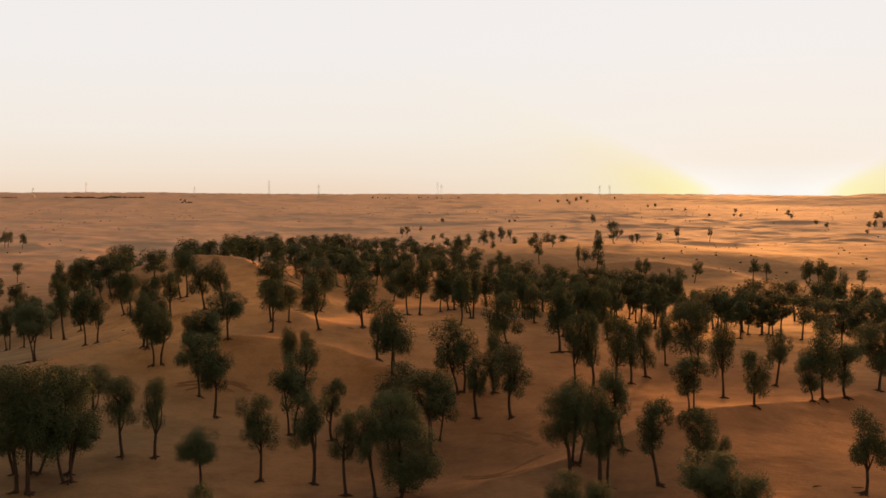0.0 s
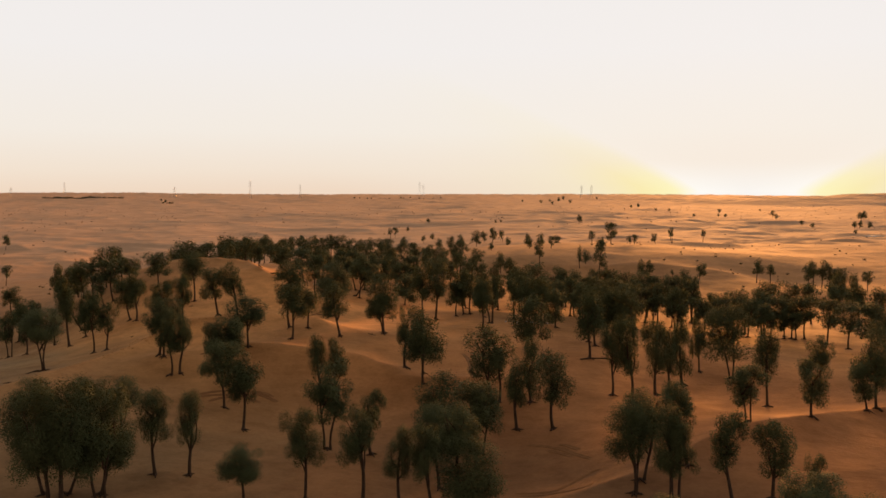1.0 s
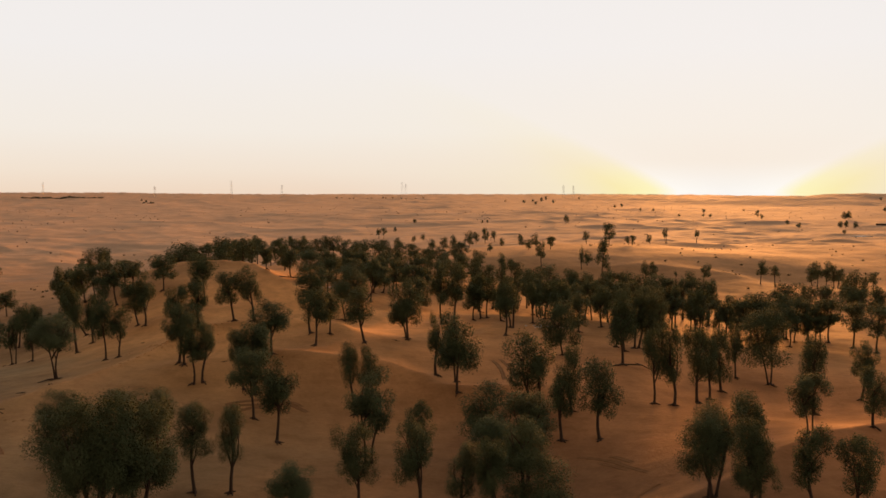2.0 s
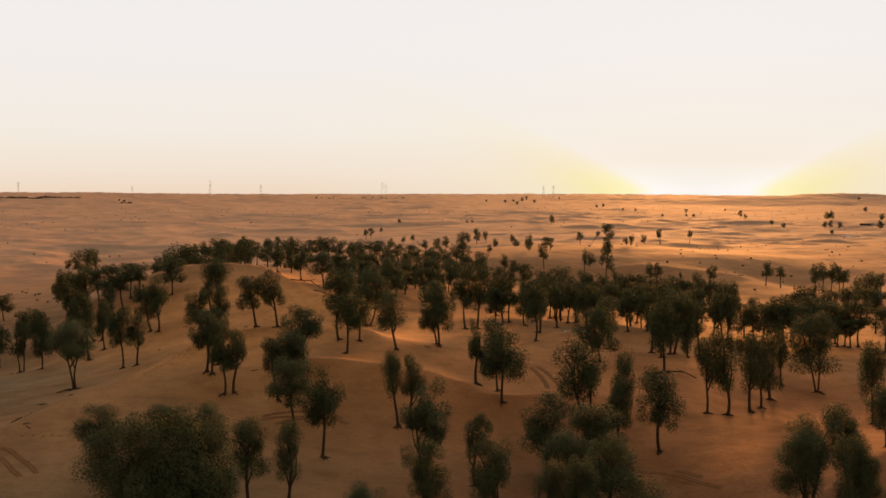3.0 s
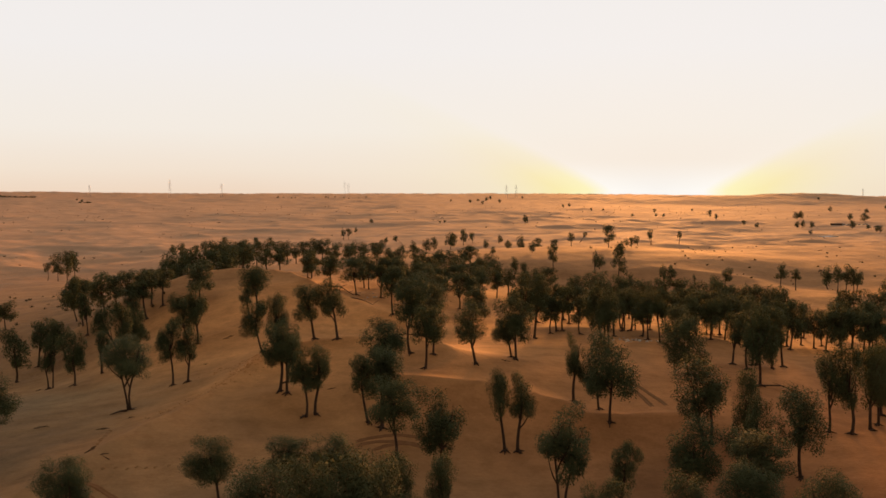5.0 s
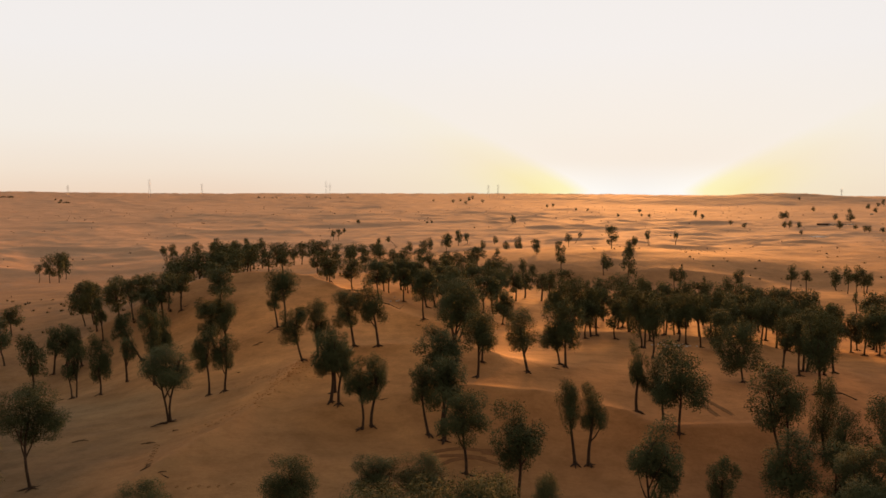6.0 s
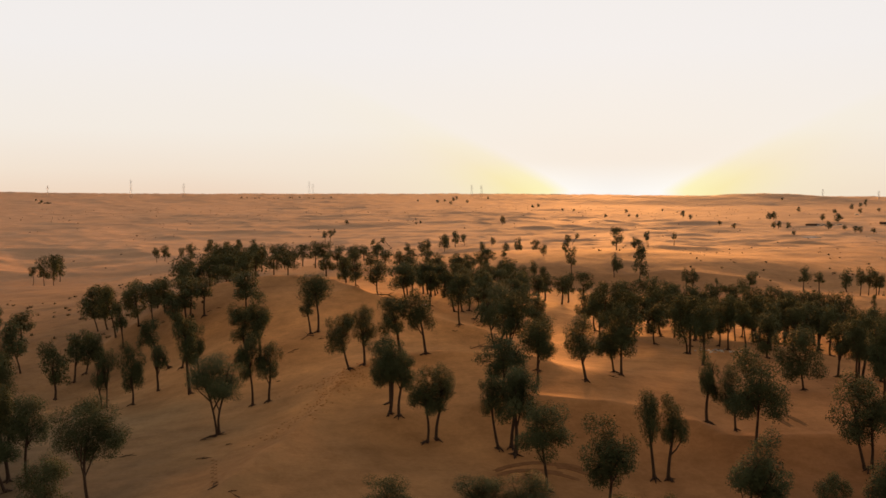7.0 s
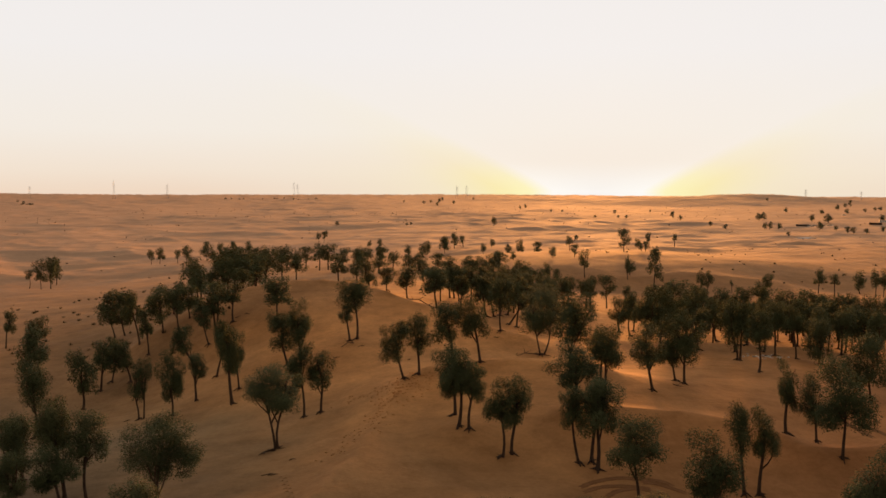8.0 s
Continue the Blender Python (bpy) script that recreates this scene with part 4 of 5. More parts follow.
ghaf(-25.1, 174.4, 7.9, 3.8, 3.4, 0.0)
ghaf(-18.6, 191.4, 8.8, 4.5, 3.7, 0.4)
ghaf(-21.7, 199.6, 7.2, 3.5, 3.1, -1.0)
ghaf(-22.2, 138.3, 5.5, 3.0, 2.4, 0.0)
ghaf(2.7, 150.3, 7.9, 3.1, 3.5, 0.1)
ghaf(-9.7, 190.4, 6.0, 4.7, 1.0, 0.3)
ghaf(13.5, 192.3, 9.0, 3.9, 3.7, -0.4)
ghaf(13.0, 185.3, 7.8, 3.4, 3.4, -0.0)
ghaf(15.5, 184.9, 7.7, 3.3, 3.4, -0.2)
ghaf(19.6, 186.2, 7.5, 3.4, 3.3, -0.3)
ghaf(21.8, 180.8, 8.0, 3.5, 3.4, -0.5)
ghaf(24.6, 180.3, 8.4, 3.4, 3.4, -0.4)
ghaf(25.7, 177.0, 8.0, 3.4, 3.4, -0.3)
ghaf(27.1, 174.8, 8.1, 3.5, 3.4, -0.2)
ghaf(28.6, 172.5, 8.0, 3.5, 3.4, 0.1)
ghaf(29.5, 169.3, 7.4, 3.4, 3.3, 0.3)
ghaf(30.0, 166.2, 7.9, 3.3, 3.3, -0.2)
ghaf(14.5, 212.4, 8.2, 4.5, 3.3, -0.0)
ghaf(18.2, 211.8, 9.3, 4.8, 3.6, 0.5)
ghaf(23.8, 215.9, 8.6, 3.9, 3.4, 0.5)
ghaf(26.2, 210.4, 8.3, 4.1, 3.5, 0.0)
ghaf(30.0, 209.8, 8.7, 3.8, 3.5, 0.0)
ghaf(33.3, 207.2, 8.5, 3.8, 3.5, -0.1)
ghaf(36.2, 203.7, 8.7, 4.1, 3.5, -0.4)
ghaf(39.6, 203.1, 8.9, 3.9, 3.5, -0.4)
ghaf(41.6, 200.7, 8.2, 4.0, 3.6, 0.3)
ghaf(43.5, 198.4, 8.7, 3.9, 3.6, -0.3)
ghaf(45.4, 196.0, 8.7, 3.6, 3.7, -0.2)
ghaf(47.2, 193.7, 8.8, 3.5, 3.7, -0.3)
ghaf(-37.2, 92.9, 7.1, 3.3, 5.0, 0.0)
ghaf(-34.0, 93.1, 7.3, 3.3, 5.0, 0.0)
ghaf(-273.0, 601.0, 10.6, 5.6, 4.3, -0.4)
ghaf(-276.0, 611.4, 10.1, 5.0, 4.0, 1.1)
ghaf(-264.3, 605.9, 9.7, 7.1, 3.7, 0.7)
ghaf(-148.1, 334.7, 7.1, 4.3, 3.5, 0.2)
ghaf(-103.0, 232.2, 6.0, 3.8, 2.1, -0.1)
ghaf(-67.8, 165.8, 6.3, 2.3, 3.7, 0.2)
ghaf(50.6, 177.1, 7.7, 4.4, 3.4, -0.1)
ghaf(53.8, 173.1, 8.0, 4.6, 3.4, 0.0)
ghaf(56.3, 169.1, 7.3, 4.1, 3.4, -0.4)
ghaf(58.4, 165.1, 7.5, 4.4, 3.3, 0.1)
ghaf(59.6, 159.1, 7.4, 3.9, 3.3, 0.4)
ghaf(60.5, 153.1, 7.4, 4.2, 3.3, 0.2)
ghaf(61.1, 147.1, 7.7, 4.9, 2.8, 0.0)
ghaf(61.8, 142.1, 7.5, 4.5, 2.7, 0.0)
ghaf(51.5, 112.8, 8.3, 5.6, 2.5, 0.0)
ghaf(66.5, 149.1, 8.1, 4.7, 2.9, 0.0)
ghaf(69.6, 151.1, 7.8, 4.1, 3.5, -0.0)
ghaf(63.9, 199.1, 8.1, 4.8, 3.6, 0.3)
ghaf(67.9, 197.1, 8.1, 4.7, 3.6, 0.1)
ghaf(70.8, 193.1, 8.2, 4.3, 3.6, -0.3)
ghaf(72.8, 187.1, 8.2, 4.4, 3.5, 0.1)
ghaf(74.7, 181.1, 9.0, 4.3, 3.5, 0.0)
ghaf(76.7, 177.1, 8.5, 4.4, 3.5, -0.0)
ghaf(79.5, 175.1, 8.3, 3.9, 3.6, -0.3)


def far_grove():
    """The trees at the back of the grove, in one mesh: bark first, then foliage."""
    bm = bmesh.new()
    leaves = []
    for x, y, height, width, clear, lean, rnd in FAR_TREES:
        base = Vector((x, y, float(ground_z(x, y))))
        half = (height - clear * 0.87) * 0.5 * 1.04
        top = base + Vector((lean, 0, height - half))
        r0 = 0.12 + 0.011 * height
        tube(bm, stem_points(rnd, base - Vector((0, 0, 0.4)), top, 0.25, 5), [r0 * k for k in (1.4, 1.0, 0.9, 0.8, 0.7, 0.5)], 6)
        for q in range(3):
            th = rnd.uniform(0, 6.28)
            end = top + Vector((width * 0.36 * math.cos(th), width * 0.36 * math.sin(th), half * rnd.uniform(-0.5, 0.5)))
            tube(bm, stem_points(rnd, base.lerp(top, 0.65), end, 0.2, 3), [r0 * 0.5, r0 * 0.4, r0 * 0.3, r0 * 0.15], 5)
        mesh = rnd.choice(CROWNS_FAR)
        co = np.empty(len(mesh.vertices) * 3)
        mesh.vertices.foreach_get("co", co)
        co = co.reshape(-1, 3)
        th = rnd.uniform(0, 6.28)
        turned = np.stack([co[:, 0] * math.cos(th) - co[:, 1] * math.sin(th), co[:, 0] * math.sin(th) + co[:, 1] * math.cos(th), co[:, 2]], 1)
        leaves.append(turned * (width * 0.71, width * 0.71, half) + (base.x + lean, base.y, base.z + height - half * 0.98))
    bm.verts.index_update()
    wood = [v.co[:] for v in bm.verts]
    faces = [[v.index for v in f.verts] for f in bm.faces]
    bm.free()
    leaf = np.concatenate(leaves)
    n = len(wood)
    me = bpy.data.meshes.new("far_grove")
    me.from_pydata(wood + leaf.tolist(), [], faces + (n + np.arange(len(leaf)).reshape(-1, 3)).tolist())
    me.materials.append(BARK)
    me.materials.append(LEAVES)
    kind = np.ones(len(me.polygons), int)
    kind[:len(faces)] = 0
    me.polygons.foreach_set("material_index", kind)
    return tagged(new("far_grove", me), "dense far part of the ghaf grove on dunes", "trees", kind="stuff")


far_grove()


# ---------------------------------------------------------------- scattered trees of the open plain
def plain_tree(x, y, height, width):
    """A single tree far out on the plain: a short trunk under a round crown."""
    TREES[0] += 1
    rnd = random.Random(TREES[0] * 17 + 3)
    width = min(width, 1.15 * height)
    tree = new("plain_tree")
    tree.location = (x, y, float(ground_z(x, y)))
    bm = bmesh.new()
    top = Vector((rnd.uniform(-0.5, 0.5), 0, height * 0.55))
    tube(bm, stem_points(rnd, Vector((0, 0, -0.5)), top, 0.3, 4), [0.3, 0.22, 0.2, 0.18, 0.12], 6)
    for q in range(3):
        th = rnd.uniform(0, 6.28)
        tube(bm, stem_points(rnd, top * 0.7, top + Vector((width * 0.3 * math.cos(th), width * 0.3 * math.sin(th), height * 0.2)), 0.2, 3), [0.12, 0.1, 0.08, 0.05], 5)
    finish("trunk", bm, BARK, tree)
    crown = new("crown", rnd.choice(CROWNS_FAR))
    crown.parent = tree
    crown.location = (top.x, 0, height * 0.58)
    crown.rotation_euler = (0, 0, rnd.uniform(0, 6.28))
    crown.scale = (width * 0.52, width * 0.52, height * 0.44)
    return tagged(tree, "round dark tree standing alone on the sand plain", "tree", "scattered trees of the plain")


plain_tree(461, 1026, 8.5, 9.1)
plain_tree(378, 857, 6.5, 5.4)
plain_tree(383, 857, 7.1, 5.4)
plain_tree(389, 851, 6.5, 5.4)
plain_tree(402, 1125, 8.3, 6.9)
plain_tree(359, 929, 4.6, 6.3)
plain_tree(636, 1285, 7.5, 6.7)
plain_tree(1009, 2039, 6.6, 9.3)
plain_tree(496, 979, 7.7, 7.7)
plain_tree(404, 809, 7.4, 7.4)
plain_tree(653, 1221, 6.5, 7.3)
plain_tree(411, 795, 4.2, 6.3)
plain_tree(469, 903, 8.9, 14.2)
plain_tree(830, 1472, 9.9, 8.9)
plain_tree(1017, 1749, 8.3, 9.5)
plain_tree(711, 1256, 7.6, 7.6)
plain_tree(1034, 1759, 14.3, 8.3)
plain_tree(376, 723, 5.2, 5.2)
plain_tree(353, 679, 4.9, 4.9)
plain_tree(771, 1307, 5.3, 8.0)
plain_tree(800, 1327, 5.4, 10.9)
plain_tree(859, 1402, 6.7, 9.6)
plain_tree(365, 681, 4.1, 5.4)
plain_tree(415, 736, 4.4, 5.4)
plain_tree(550, 938, 7.6, 7.6)
plain_tree(150, 968, 8.9, 7.3)
plain_tree(77, 1037, 3.0, 3.5)
plain_tree(-1, 1022, 4.6, 5.8)
plain_tree(362, 1709, 6.0, 6.0)
plain_tree(334, 1409, 4.2, 5.0)
plain_tree(399, 1317, 5.6, 6.4)
plain_tree(262, 2201, 7.7, 12.8)
plain_tree(310, 2412, 7.0, 11.3)
plain_tree(333, 2417, 11.3, 9.9)
plain_tree(372, 2605, 10.7, 9.1)
plain_tree(317, 2127, 7.5, 12.4)
plain_tree(235, 2348, 5.5, 6.8)
plain_tree(508, 2859, 6.7, 8.4)
plain_tree(-676, 2533, 7.5, 21.1)
plain_tree(-726, 2679, 6.4, 12.8)
plain_tree(393, 1789, 7.5, 6.4)
plain_tree(368, 1469, 4.4, 5.3)
plain_tree(327, 1188, 4.3, 6.5)
plain_tree(359, 1192, 3.6, 5.8)
plain_tree(356, 1156, 4.2, 5.0)
plain_tree(372, 1032, 5.8, 5.1)
plain_tree(344, 865, 4.9, 5.5)
plain_tree(456, 1008, 9.1, 7.8)
plain_tree(70, 1016, 3.0, 4.8)
plain_tree(-619, 2358, 5.7, 17.1)
plain_tree(266, 2034, 7.2, 12.0)
plain_tree(488, 1413, 3.5, 5.2)
plain_tree(286, 650, 3.0, 3.3)


def tree_belt(label, seed, count, size, one, two):
    """A far belt of low trees along a line, in one mesh."""
    r = np.random.RandomState(seed)
    parts = []
    for q in range(count):
        k = (q + r.uniform(-0.4, 0.4)) / (count - 1)
        x, y = one[0] + (two[0] - one[0]) * k, one[1] + (two[1] - one[1]) * k + r.uniform(-8, 8)
        mesh = CROWNS_FAR[q % len(CROWNS_FAR)]
        co = np.empty(len(mesh.vertices) * 3)
        mesh.vertices.foreach_get("co", co)
        co = co.reshape(-1, 3, 3)[::4]
        mid = co.mean(1, keepdims=True)
        co = (mid + (co - mid) * 2.0).reshape(-1, 3)
        s = size * r.uniform(0.7, 1.2)
        parts.append(co * (s * 1.5, s * 1.5, s * 0.7) + (x, y, float(ground_z(x, y)) + s * 0.55))
    co = np.concatenate(parts)
    me = bpy.data.meshes.new("tree_belt")
    me.from_pydata(co.tolist(), [], np.arange(len(co)).reshape(-1, 3).tolist())
    me.materials.append(LEAVES)
    return tagged(new("tree_belt", me), label, "trees", kind="stuff")


tree_belt("long dark belt of low trees far off on the plain", 3, 60, 4.0, (-1150, 2932), (-940, 3028))
tree_belt("sparse belt of low trees close to the skyline", 4, 14, 2.8, (-233, 3096), (45, 2976))
tree_belt("small dark clump of trees far off on the plain", 5, 7, 2.8, (-1338, 2932), (-1301, 2944))
tree_belt("dark clump of far trees on the plain", 6, 5, 2.8, (-636, 2354), (-616, 2362))


# ---------------------------------------------------------------- power line on the skyline
def steel_material():
    m, n, l, p = shader("weathered_steel", 0.6, 0.4)
    p.inputs["Metallic"].default_value = 0.6
    pos = n.new("ShaderNodeTexCoord").outputs["Object"]
    c = ramp_node(n, l, noise_node(n, l, 0.7, 4, 0.6, pos).outputs["Fac"], [(0.3, (0.42, 0.40, 0.38)), (0.7, (0.56, 0.54, 0.52))]).outputs["Color"]
    l.new(c, p.inputs["Base Color"])
    return m


STEEL = steel_material()


def bar(bm, one, two, size):
    tube(bm, [Vector(one), Vector(two)], [size, size], 4)


def pylon(x, y, top, broad=3.4):
    """A lattice tower whose tip stands at the given height of the world."""
    z = float(ground_z(x, y))
    h = top - z
    tower = new("transmission_tower")
    tower.location = (x, y, z)

    def half(t):
        return broad * (1 - t) ** 1.3 + 0.5

    for sx in (-1, 1):
        for sy in (-1, 1):
            bm = bmesh.new()
            tube(bm, [Vector((sx * half(t), sy * half(t), h * t - (1.5 if t == 0 else 0))) for t in (0, 0.25, 0.5, 0.75, 1.0)], [0.17, 0.16, 0.15, 0.14, 0.12], 5)
            finish("leg", bm, STEEL, tower)
    bm = bmesh.new()
    levels = [0.02, 0.2, 0.36, 0.5, 0.62, 0.73, 0.83, 0.92]
    for t0, t1 in zip(levels, levels[1:]):
        a0, a1 = half(t0), half(t1)
        for px, py, qx, qy in ((-1, -1, 1, -1), (1, -1, 1, 1), (1, 1, -1, 1), (-1, 1, -1, -1)):
            bar(bm, (px * a0, py * a0, h * t0), (qx * a1, qy * a1, h * t1), 0.05)
            bar(bm, (qx * a0, qy * a0, h * t0), (px * a1, py * a1, h * t1), 0.05)
    finish("bracing", bm, STEEL, tower)
    for t, reach in ((0.70, 5.2), (0.81, 4.4), (0.92, 3.6)):
        bm = bmesh.new()
        for s in (-1, 1):
            bar(bm, (0, 0, h * t), (s * reach, 0, h * t + 0.2), 0.12)
            bar(bm, (s * half(t), 0, h * t + 2.0), (s * reach, 0, h * t + 0.2), 0.12)
            bar(bm, (s * reach, 0, h * t + 0.2), (s * reach, 0, h * t - 1.8), 0.12)
        finish("cross_arm", bm, STEEL, tower)
    return tagged(tower, "grey steel lattice transmission tower on the skyline", "pylon", "power line towers")


pylon(-1365, 3700, 57)
pylon(-844, 3283, 39)
pylon(-557, 3100, 57)
pylon(-413, 3217, 45)
pylon(-17, 3049, 52)
pylon(-5, 3090, 46)
pylon(504, 3112, 42)
pylon(536, 3112, 42)
pylon(-1287, 3038, 34)
pylon(1547, 2807, 30, 2.2)
pylon(1682, 2725, 24, 2.0)


# ---------------------------------------------------------------- the camp far to the right
def plain_paint(name, colour, roughness=0.6):
    m, n, l, p = shader(name, roughness, 0.3)
    pos = n.new("ShaderNodeTexCoord").outputs["Object"]
    dirt = ramp_node(n, l, noise_node(n, l, 1.3, 5, 0.65, pos).outputs["Fac"], [(0.3, (0.72, 0.66, 0.58)), (0.65, (1, 1, 1))]).outputs["Color"]
    l.new(mix_node(n, l, 1.0, colour, dirt, "MULTIPLY"), p.inputs["Base Color"])
    return m


WHITE, DARK_FELT, GLASS = plain_paint("dusty_white_paint", (0.86, 0.85, 0.83), 0.35), plain_paint("dark_brown_felt", (0.19, 0.125, 0.095), 0.95), plain_paint("dark_glass", (0.03, 0.03, 0.035), 0.15)
RUBBER, CONCRETE = plain_paint("black_rubber", (0.03, 0.03, 0.03), 0.9), plain_paint("pale_concrete", (0.62, 0.58, 0.52), 0.85)


def block(bm, x0, y0, z0, x1, y1, z1, bevel=0.0):
    made = bmesh.ops.create_cube(bm, size=1.0)["verts"]
    for v in made:
        v.co = Vector(((x0 + x1) / 2 + v.co.x * (x1 - x0), (y0 + y1) / 2 + v.co.y * (y1 - y0), (z0 + z1) / 2 + v.co.z * (z1 - z0)))
    if bevel:
        edges = {ed for v in made for ed in v.link_edges}
        bmesh.ops.bevel(bm, geom=list(edges), offset=bevel, segments=2, affect="EDGES")


def flat_part(name, bm, material, parent, label=""):
    ob = finish(name, bm, material, parent, label)
    for poly in ob.data.polygons:
        poly.use_smooth = False
    return ob


def standing(name, x, y, turn=0.0):
    ob = new(name)
    ob.location, ob.rotation_euler = (x, y, float(ground_z(x, y))), (0, 0, radians(turn))
    return ob


def desert_tent(x, y, turn):
    """A long low tent: felt roof in two slopes over poles, with an open front."""
    tent = standing("desert_tent", x, y, turn)
    tent.scale = (0.7, 0.85, 0.78)
    bm = bmesh.new()
    rows = [(-2.6, 1.4), (-1.3, 2.25), (0, 2.7), (1.3, 2.25), (2.6, 1.5)]
    v = [[bm.verts.new((sx, yy, zz - (0.18 if abs(sx) < 7 and q % 2 else 0))) for sx in (-8, -4, 0, 4, 8)] for q, (yy, zz) in enumerate(rows)]
    for r0, r1 in zip(v, v[1:]):
        for q in range(4):
            bm.faces.new((r0[q], r0[q + 1], r1[q + 1], r1[q]))
    bmesh.ops.solidify(bm, geom=bm.faces[:], thickness=0.08)
    finish("roof", bm, DARK_FELT, tent)
    for name, box in (("back_wall", (-8, 2.5, -0.3, 8, 2.6, 1.5)), ("side_wall", (-8, -2.6, -0.3, -7.9, 2.6, 1.6)), ("side_wall", (7.9, -2.6, -0.3, 8, 2.6, 1.6))):
        bm = bmesh.new()
        block(bm, *box)
        flat_part(name, bm, DARK_FELT, tent)
    for sx in (-8, -4, 0, 4, 8):
        bm = bmesh.new()
        tube(bm, [Vector((sx * 0.98, -2.5, -0.3)), Vector((sx * 0.98, -2.5, 1.5))], [0.07, 0.06], 6)
        finish("pole", bm, BARK, tent)
    return tagged(tent, "long low dark brown felt tent on the plain", "tent")


def cabin(x, y, turn, length):
    """A white portable cabin with a door and two windows."""
    ob = standing("portable_cabin", x, y, turn)
    bm = bmesh.new()
    block(bm, -length / 2, -1.25, 0.2, length / 2, 1.25, 2.7, 0.05)
    flat_part("body", bm, WHITE, ob)
    bm = bmesh.new()
    block(bm, -length / 2 - 0.15, -1.4, 2.7, length / 2 + 0.15, 1.4, 2.85, 0.03)
    flat_part("roof", bm, CONCRETE, ob)
    bm = bmesh.new()
    block(bm, -0.45, -1.29, 0.3, 0.45, -1.24, 2.3)
    flat_part("door", bm, CONCRETE, ob)
    for sx in (-0.32, 0.32):
        bm = bmesh.new()
        block(bm, sx * length - 0.5, -1.29, 1.2, sx * length + 0.5, -1.24, 2.1)
        flat_part("window", bm, GLASS, ob)
    for sx in (-0.4, 0.4):
        bm = bmesh.new()
        block(bm, sx * length - 0.2, -1.1, -0.4, sx * length + 0.2, 1.1, 0.22)
        flat_part("footing", bm, CONCRETE, ob)
    return tagged(ob, "white portable cabin with a flat roof on sand", "cabin", "camp cabins")


def car(x, y, turn):
    """A white off-road car."""
    ob = standing("parked_car", x, y, turn)
    bm = bmesh.new()
    block(bm, -2.3, -0.92, 0.5, 2.3, 0.92, 1.15, 0.14)
    finish("body", bm, WHITE, ob)
    bm = bmesh.new()
    block(bm, -2.1, -0.82, 1.1, 0.9, 0.82, 1.85, 0.16)
    finish("cabin", bm, WHITE, ob)
    for side in (-1, 1):
        bm = bmesh.new()
        block(bm, -1.8, side * 0.80, 1.25, 0.6, side * 0.86, 1.7, 0.02)
        flat_part("side_window", bm, GLASS, ob)
    for wx in (-1.45, 1.45):
        for wy in (-0.85, 0.85):
            bm = bmesh.new()
            bmesh.ops.create_cone(bm, cap_ends=True, segments=16, radius1=0.4, radius2=0.4, depth=0.26, matrix=pose(wx, wy, 0.4, 90, 0, 0))
            wheel = finish("wheel", bm, RUBBER, ob)
            bm = bmesh.new()
            bmesh.ops.create_cone(bm, cap_ends=True, segments=12, radius1=0.23, radius2=0.2, depth=0.28, matrix=pose(wx, wy, 0.4, 90, 0, 0))
            finish("rim", bm, STEEL, wheel, "grey steel rim")
    return tagged(ob, "white off-road car parked beside the tent", "car", "parked cars")


def water_material():
    m, n, l, p = shader("still_water", 0.3, 0.5)
    pos = n.new("ShaderNodeTexCoord").outputs["Object"]
    c = ramp_node(n, l, noise_node(n, l, 0.6, 3, 0.5, pos).outputs["Fac"], [(0.3, (0.10, 0.085, 0.06)), (0.7, (0.14, 0.12, 0.09))]).outputs["Color"]
    l.new(c, p.inputs["Base Color"])
    return m


WATER = water_material()


def water_trough(x, y, turn):
    """A wide shallow basin: four low concrete walls round still water."""
    ob = standing("water_trough", x, y, turn)
    for name, box in (("long_wall", (-6, -5, -0.8, 6, -4.7, 0.45)), ("long_wall", (-6, 4.7, -0.8, 6, 5, 0.45)), ("end_wall", (-6, -4.7, -0.8, -5.7, 4.7, 0.45)), ("end_wall", (5.7, -4.7, -0.8, 6, 4.7, 0.45)), ("floor_slab", (-5.7, -4.7, -0.8, 5.7, 4.7, 0.2))):
        bm = bmesh.new()
        block(bm, *box)
        flat_part(name, bm, CONCRETE, ob)
    bm = bmesh.new()
    block(bm, -5.7, -4.7, 0.21, 5.7, 4.7, 0.36)
    flat_part("water", bm, WATER, ob, "still water that mirrors the sky")
    return tagged(ob, "wide pale concrete water basin on the plain", "trough")


desert_tent(429, 881, -24)
desert_tent(504, 880, -28)
cabin(526, 901, -28, 7)
car(434, 876, -20)
car(438, 875, -35)
car(443, 866, -24)
car(449, 869, -20)
car(454, 873, -40)
car(661, 1183, -10)
water_trough(293, 642, 26)


